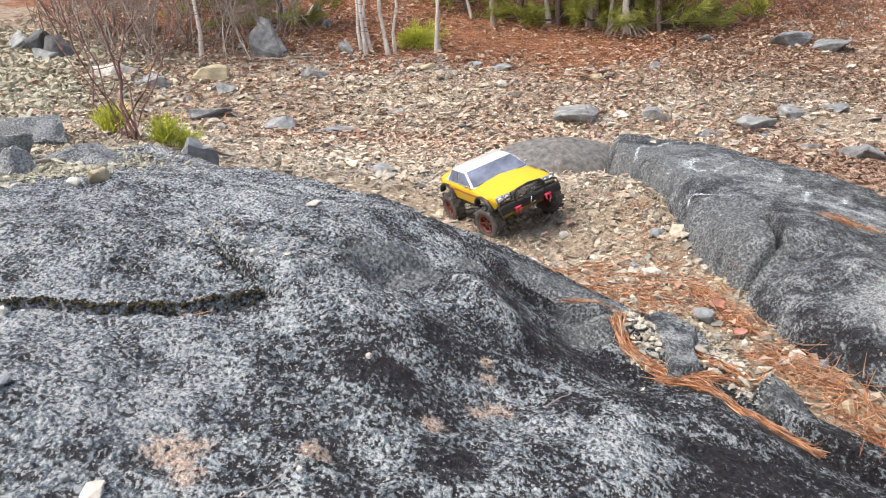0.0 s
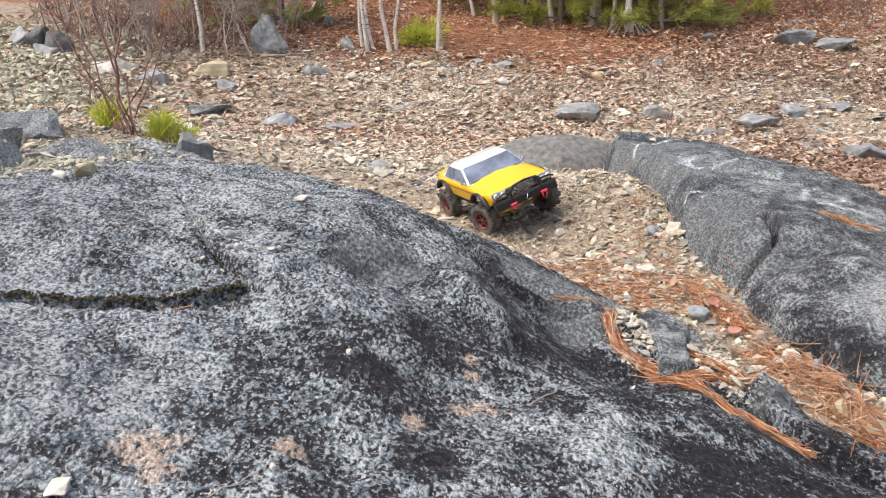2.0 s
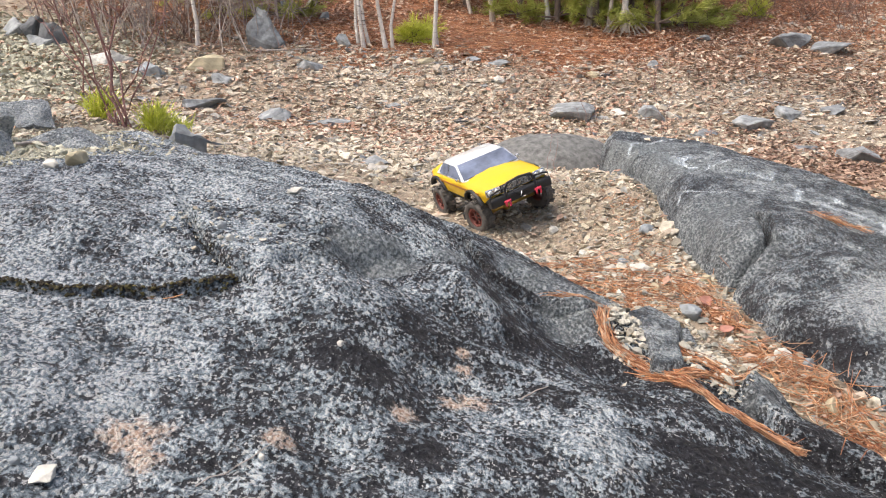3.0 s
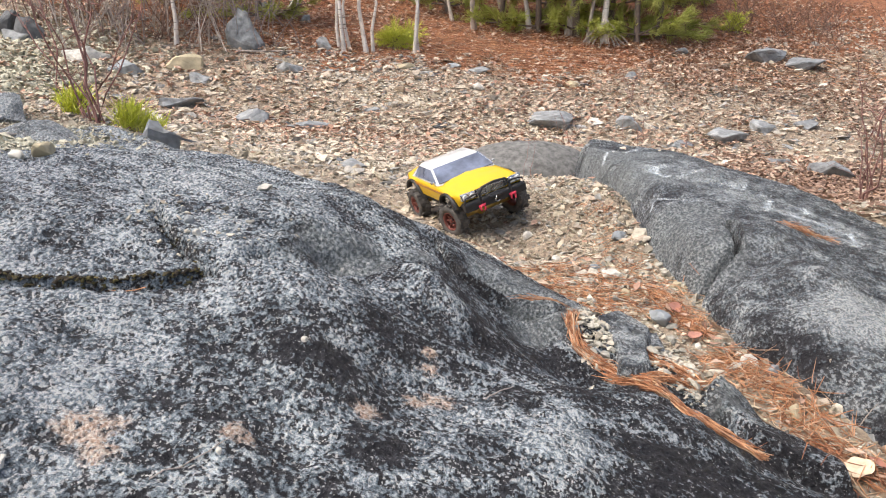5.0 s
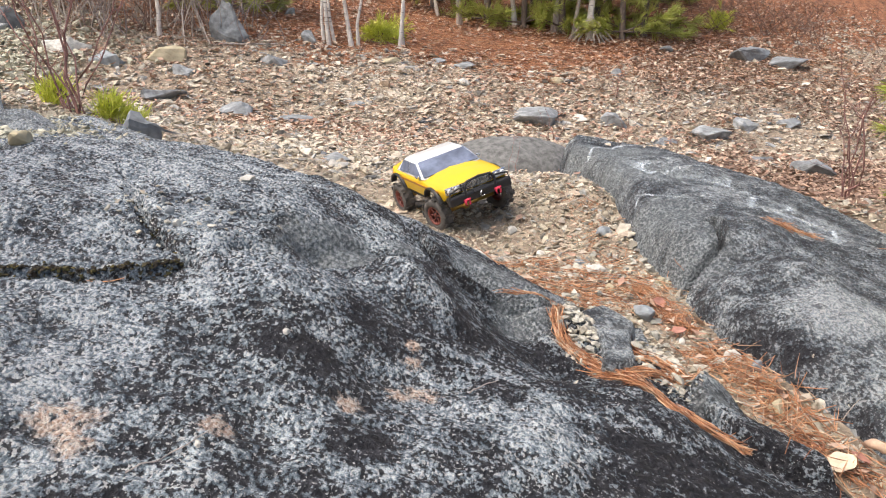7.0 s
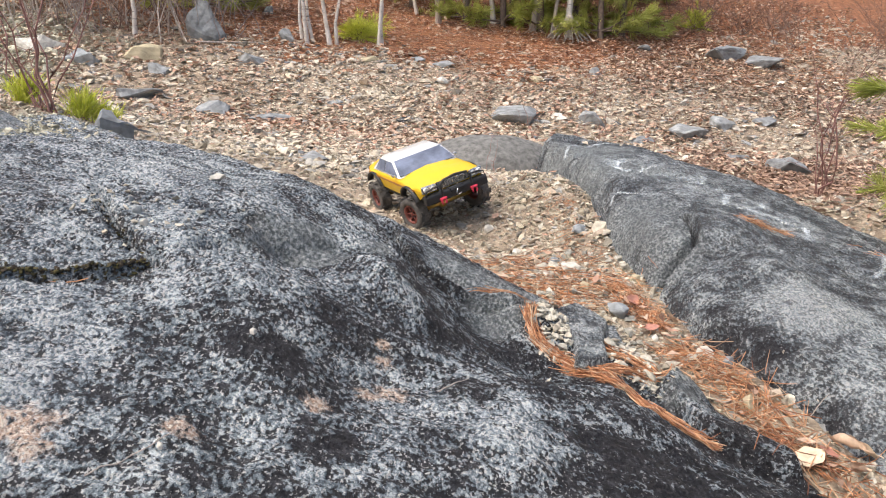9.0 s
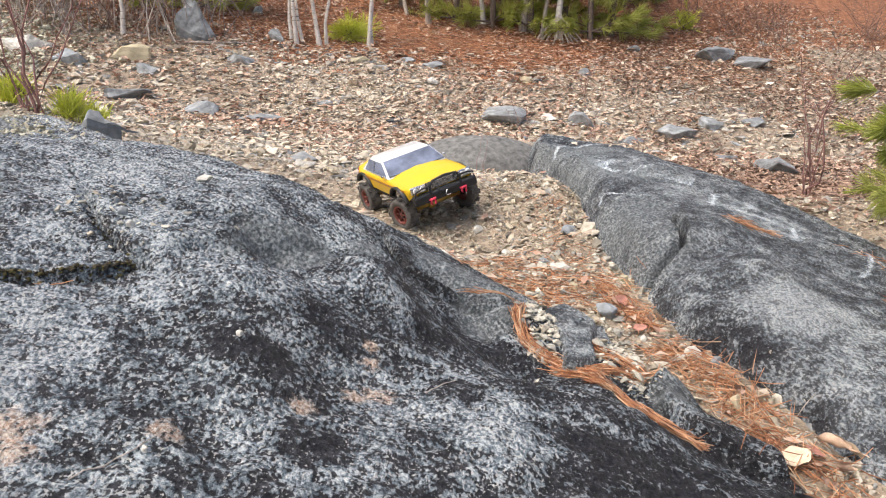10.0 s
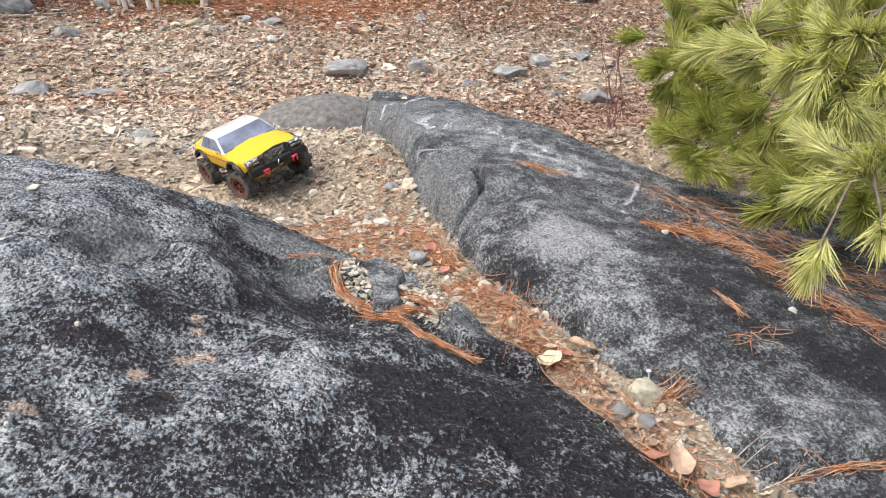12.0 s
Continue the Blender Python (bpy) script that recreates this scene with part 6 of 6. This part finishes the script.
def bare_tree(x, y, lean, height, r0, seed, mat, label, group):
    z = gz(x, y)
    r = np.random.default_rng(seed)
    ob = thing("birch_tree" if mat is BIRCH else "young_tree", label, "tree", group, pose(x, y, z - 0.05))
    p = crooked((0, 0, 0), (lean[0], lean[1], height), 16, 0.03, r)
    c, f = tube(p, np.linspace(r0, r0 * 0.2, 16) * (1 + 0.5 * np.exp(-np.arange(16) * 1.5)), 10)
    part("trunk", mesh_of("trunk", c, f, True), mat, ob)
    small = []
    for k in range(16):
        i = r.integers(3, 15)
        a = r.uniform(0, 6.283)
        ln = height * 0.2 * r.uniform(0.4, 1)
        q = crooked(p[i], p[i] + np.array([math.cos(a) * ln, math.sin(a) * ln, ln * 0.8]), 7, 0.02, r)
        c, f = tube(q, np.linspace(r0 * 0.28, r0 * 0.06, 7), 5)
        part("limb", mesh_of("limb", c, f, True), mat, ob)
        for _ in range(5):
            j = r.integers(2, 7)
            w = r.normal(0, 1, 3) * ln * 0.25 + np.array([0, 0, ln * 0.15])
            small.append(tube(crooked(q[j], q[j] + w, 4, 0.01, r), np.linspace(r0 * 0.08, r0 * 0.03, 4), 3))
    tagged(part("twig_tangle", tubes_mesh("twig_tangle", small), mat, ob), kind="stuff")


for k, (x, y, lx, h, r0) in enumerate(((-1.30, 8.55, -0.55, 4.2, 0.019), (-1.36, 8.6, -0.75, 4.0, 0.016), (-1.24, 8.6, -0.3, 4.0, 0.015), (-1.06, 8.6, -0.1, 4.6, 0.022), (-1.0, 8.66, 0.05, 4.2, 0.016),
                                       (-0.56, 8.85, 0.25, 4.4, 0.02), (-0.52, 8.9, -0.2, 4.0, 0.015), (-2.9, 7.9, -0.1, 4.0, 0.019), (0.85, 10.9, 0.1, 4.5, 0.03), (1.78, 10.3, 0.4, 5.0, 0.04))):
    bare_tree(x, y, (lx, 0.1), h, r0, 100 + k, BIRCH, "slender pale birch at the edge of the wood", "birches")
for k, (x, y) in enumerate(((-0.2, 11.2), (0.5, 12.0), (1.35, 10.7), (2.2, 12.5), (3.3, 12.8), (4.8, 13.2), (1.55, 10.32), (0.1, 10.7))):
    bare_tree(x, y, (rng.normal(0, 0.25), rng.normal(0, 0.25)), 5.0, 0.022 + 0.01 * (k % 3), 120 + k, GREYBARK, "grey-barked leafless young tree in the wood", "young trees")
# exposed roots at the foot of a tree
root_ob = thing("root_bundle", "bundle of exposed grey roots on the pine duff", "roots", "", pose(1.78, 10.28, gz(1.78, 10.28)))
for k in range(9):
    a = radians(200 + 17 * k)
    dx, dy = 0.34 * math.cos(a), 0.26 * math.sin(a)
    c, f = tube(crooked((0, 0, 0.30), (dx, dy, gz(1.78 + dx, 10.28 + dy) - gz(1.78, 10.28) - 0.02), 7, 0.014), np.linspace(0.016, 0.010, 7), 6)
    part("root", mesh_of("root", c, f, True), GREYBARK, root_ob)


def pine_tree(x, y, height, seed, whorls, reach, label, low=0.35, per=26, nlen=0.13, nrad=0.0035, mat=None):
    z = gz(x, y)
    r = np.random.default_rng(seed)
    ob = thing("pine_tree", label, "tree", "pines", pose(x, y, z - 0.05))
    p = crooked((0, 0, 0), (r.normal(0, 0.1), r.normal(0, 0.1), height), 12, 0.015, r)
    r0 = 0.012 * height + 0.012
    c, f = tube(p, np.linspace(r0, r0 * 0.15, 12), 10)
    part("trunk", mesh_of("trunk", c, f, True), PINEBARK, ob)
    crown = []
    for w in range(whorls):
        t = low / height + (1 - low / height) * w / whorls
        at = np.array([np.interp(t, np.linspace(0, 1, 12), p[:, i]) for i in range(3)])
        for b in range(5):
            a = 2 * math.pi * (b + r.uniform(-0.25, 0.25)) / 5 + w
            ln = reach * (1.05 - t * 0.8) * r.uniform(0.75, 1.1)
            end = at + np.array([math.cos(a) * ln, math.sin(a) * ln, ln * r.uniform(-0.05, 0.3)])
            q = crooked(at, end, 7, 0.015, r)
            c, f = tube(q, np.linspace(r0 * 0.35, 0.004, 7), 5)
            part("limb", mesh_of("limb", c, f, True), PINEBARK, ob)
            for j in range(2, 7):
                for _ in range(2):
                    way = (q[j] - q[j - 1]) / np.linalg.norm(q[j] - q[j - 1]) + r.normal(0, 0.5, 3) + np.array([0, 0, 0.25])
                    tip = q[j] + way * 0.1 * r.uniform(0.3, 1.2)
                    crown.append(tuft(tip, way, per, nlen, nrad, 0.8, 0.1, 2))
    tagged(part("crown", tubes_mesh("crown", crown), mat or GREEN_DARK, ob, "green needle-tufted crown"), kind="stuff")


for k, (x, y, h) in enumerate(((0.95, 10.8, 2.8), (0.45, 11.0, 2.4), (2.0, 11.4, 3.4), (1.2, 12.2, 3.8), (1.45, 10.65, 3.0), (2.2, 10.35, 2.6), (2.55, 10.7, 2.8), (-4.6, 11.5, 2.8), (-2.5, 9.7, 1.7), (-3.3, 10.2, 2.0), (-0.3, 11.6, 2.2), (3.1, 12.4, 2.6))):
    pine_tree(x, y, h, 200 + k, 6, 0.75, "young white pine with low green branches in the wood", 0.14, 34, 0.15, 0.0045)
for k, (x, y, h) in enumerate(((-0.80, 9.0, 0.24), (-0.68, 9.2, 0.22), (3.7, 11.4, 0.3))):
    pine_tree(x, y, h, 230 + k, 2, 0.11, "low bushy pine seedling at the edge of the wood", 0.06, 22, 0.09, 0.003, LIME)

# ---- the pine beside the outcrop, whose branches hang over it ----
near_pine = thing("pine_tree", "bright green white pine with branches hanging over the outcrop", "tree", "", pose(0, 0, 0))
PINE_AT = (3.05, 2.35)
pz = gz(*PINE_AT)
trunk_line = crooked((PINE_AT[0], PINE_AT[1], pz - 0.1), (PINE_AT[0] + 0.1, PINE_AT[1] + 0.1, pz + 2.9), 12, 0.01)
c, f = tube(trunk_line, np.linspace(0.055, 0.012, 12), 12)
part("trunk", mesh_of("trunk", c, f, True), PINEBARK, near_pine)


def limb_to_tips(root_h, end, tips, per, nlen, nrad, sag, seed, extra=1):
    """A limb from the trunk to end, with side twigs that end in needle tufts at the tips."""
    r = np.random.default_rng(seed)
    i = min(11, max(0, int(root_h / 2.9 * 11)))
    a, b = trunk_line[i], np.asarray(end, float)
    s = np.linspace(0, 1, 12)[:, None]
    q = a * (1 - s) + b * s + np.array([0, 0, 1.0]) * (sag * np.sin(np.pi * s))
    c, f = tube(q, np.linspace(0.014, 0.0035, 12), 7)
    limb = part("limb", mesh_of("limb", c, f, True), PINEBARK, near_pine)
    twigs, tufts = [], [tuft(q[-1], q[-1] - q[-2], per, nlen, nrad)]
    for tip in tips:
        tip = np.asarray(tip, float)
        j = int(np.argmin(np.linalg.norm(q - tip, axis=1) + 0.3 * np.abs(np.arange(12) - 9) / 12))
        line = crooked(q[j], tip, 6, 0.006, r)
        twigs.append(tube(line, np.linspace(0.0038, 0.0022, 6), 5))
        tufts.append(tuft(tip, line[-1] - line[-3] + np.array([0, 0, 0.02]), per, nlen, nrad, 0.8, 0.07))
        for _ in range(extra):
            k = r.integers(2, 5)
            way = (line[-1] - line[0]) / (np.linalg.norm(line[-1] - line[0]) + 1e-6) * 0.6 + r.normal(0, 0.6, 3) + np.array([0, 0, 0.3])
            t2 = line[k] + way * 0.09
            twigs.append(tube(np.stack([line[k], (line[k] + t2) / 2, t2]), (0.0026, 0.0022, 0.002), 5))
            tufts.append(tuft(t2, way, per, nlen, nrad, 0.8, 0.06))
    tagged(part("twig_tangle", tubes_mesh("twig_tangle", twigs), PINEBARK, limb), kind="stuff")
    # limbs behind the two front ones get the darker needles as painted shade
    tagged(part("needles", tubes_mesh("needles", tufts), GREEN if seed < 3 else GREEN_DARK, limb, "long soft yellow-green needles in tufts"), kind="stuff")


limb_to_tips(0.9, (1.42, 1.02, 0.735), [(1.224, 0.893, 0.575), (1.323, 1.033, 0.677), (1.378, 1.141, 0.744), (1.389, 0.993, 0.716), (1.306, 0.829, 0.638), (1.403, 0.934, 0.784)], 170, 0.088, 0.0016, 0.02, 1, 0)
limb_to_tips(1.1, (1.55, 1.35, 0.90), [(1.442, 1.551, 0.862), (1.479, 1.822, 0.863), (1.486, 1.403, 0.874), (1.513, 1.266, 0.924), (1.501, 1.151, 0.958), (1.493, 1.195, 0.798), (1.447, 1.051, 0.87)], 140, 0.09, 0.0016, 0.04, 2, 3)
limb_to_tips(0.9, (1.86, 2.72, 0.75), [(1.886, 2.795, 0.815), (1.859, 2.669, 0.623), (1.833, 2.645, 0.47), (1.874, 2.414, 0.547), (1.993, 2.627, 0.864)], 130, 0.1, 0.002, 0.05, 3, 6)
limb_to_tips(0.7, (1.90, 2.15, 0.62), [(1.944, 2.277, 0.669), (1.886, 2.153, 0.52), (1.997, 2.103, 0.59), (2.081, 2.215, 0.883), (1.93, 1.95, 0.50)], 130, 0.1, 0.002, 0.05, 4, 7)
limb_to_tips(0.7, (1.95, 1.78, 0.62), [(2.051, 1.961, 0.703), (1.95, 1.744, 0.55), (2.147, 1.913, 0.897), (2.023, 1.703, 0.622), (1.82, 1.62, 0.47)], 130, 0.1, 0.002, 0.05, 5, 7)
limb_to_tips(0.5, (1.75, 2.35, 0.42), [(1.80, 2.50, 0.45), (1.72, 2.28, 0.40), (1.86, 2.30, 0.50), (1.90, 2.55, 0.52), (1.95, 2.75, 0.48)], 120, 0.1, 0.002, 0.06, 21, 5)
limb_to_tips(0.5, (1.78, 1.72, 0.42), [(1.84, 1.88, 0.46), (1.74, 1.60, 0.42), (1.90, 1.60, 0.50), (1.86, 1.45, 0.44), (2.0, 1.5, 0.55)], 120, 0.1, 0.002, 0.06, 22, 5)
limb_to_tips(1.3, (2.2, 2.6, 1.25), [(2.1, 2.8, 1.15), (2.05, 2.5, 1.1), (2.2, 2.3, 1.2), (2.4, 2.9, 1.3)], 60, 0.09, 0.0012, 0.05, 6, 2)
limb_to_tips(1.3, (2.15, 1.7, 1.2), [(2.0, 1.8, 1.1), (2.1, 1.5, 1.15), (2.3, 1.6, 1.25), (2.35, 2.0, 1.3)], 60, 0.09, 0.0012, 0.05, 7, 2)
limb_to_tips(1.9, (2.5, 2.0, 1.9), [(2.4, 2.2, 1.85), (2.6, 1.8, 1.9), (2.5, 2.5, 1.95)], 60, 0.09, 0.0012, 0.05, 8, 2)
limb_to_tips(1.9, (3.6, 2.6, 1.9), [(3.5, 2.3, 1.85), (3.6, 2.9, 1.9), (3.3, 2.9, 1.95)], 60, 0.09, 0.0012, 0.05, 9, 2)
limb_to_tips(2.6, (3.2, 2.5, 2.9), [(3.0, 2.4, 2.7), (3.3, 2.3, 2.7), (3.1, 2.7, 2.75)], 60, 0.09, 0.0012, 0.02, 10, 2)
pine_tree(3.0, 3.45, 1.5, 260, 6, 0.85, "dense green young pine standing behind the outcrop", 0.12, 60, 0.11, 0.003)
pine_tree(2.85, 1.5, 1.2, 261, 5, 0.75, "dense green young pine standing beside the outcrop", 0.12, 60, 0.11, 0.003)
# small twigs, fallen branches and a tiny mushroom
for pts, r0, label in (([(-2.35, 7.95), (-2.0, 8.1), (-1.75, 8.2)], 0.014, "fallen grey branch on the leaf litter"), ([(0.155, 0.985), (0.185, 1.03), (0.20, 1.05)], 0.0011, "short dry twig on the ledge"),
                       ([(-0.19, 0.64), (-0.15, 0.70), (-0.13, 0.735)], 0.0009, "thin dry twig on the ledge"), ([(-1.75, 3.1), (-2.2, 3.3), (-2.7, 3.35)], 0.008, "thin fallen branch behind the ledge"),
                       ([(-1.2, 1.72), (-1.1, 1.85), (-1.05, 1.98)], 0.008, "dead stick between the rocks"), ([(0.42, 2.83), (0.52, 2.78), (0.62, 2.8)], 0.0025, "dry stalk lying on the gravel"),
                       ([(0.80, 1.33), (0.86, 1.31), (0.90, 1.32)], 0.0015, "dry stalk lying on pine needles"),
                       ([(0.93, 0.79), (1.02, 0.775), (1.12, 0.79)], 0.0016, "thin dry stick lying across the gully"), ([(0.96, 0.86), (0.99, 0.80), (1.0, 0.74)], 0.0014, "thin dry stick lying in the gully"),
                       ([(0.94, 0.73), (1.0, 0.75), (1.08, 0.76)], 0.0013, "thin dry stick lying in the gully"), ([(1.02, 0.69), (1.12, 0.715), (1.24, 0.70)], 0.0018, "dry stick lying along the outcrop crack")):
    p = np.array(pts)
    t = np.linspace(0, len(p) - 1, 9)
    x, y = np.interp(t, np.arange(len(p)), p[:, 0]), np.interp(t, np.arange(len(p)), p[:, 1])
    line = np.stack([x, y, surface_z(x, y) + r0 * 1.5], -1)
    c, f = tube(line, np.linspace(r0, r0 * 0.5, 9), 6)
    me = mesh_of("fallen_twig", c, f, True)
    me.materials.append(GREYBARK)
    tagged(new("fallen_twig", me), label, "twig")
mush = thing("mushroom", "tiny white mushroom beside a stone on the outcrop", "mushroom", "", pose(0.96, 1.015, gz(0.96, 1.015) - 0.003))
c, f = tube([(0, 0, 0), (0.001, 0, 0.02), (0, 0, 0.045)], 0.0016, 6)
part("stem", mesh_of("stem", c, f, True), WHITE, mush)
bm = bmesh.new()
bmesh.ops.create_uvsphere(bm, u_segments=12, v_segments=6, radius=0.006, matrix=pose(0, 0, 0.045) @ Matrix.Diagonal((1, 1, 0.5, 1)))
part("cap", bm, WHITE, mush, "", True)
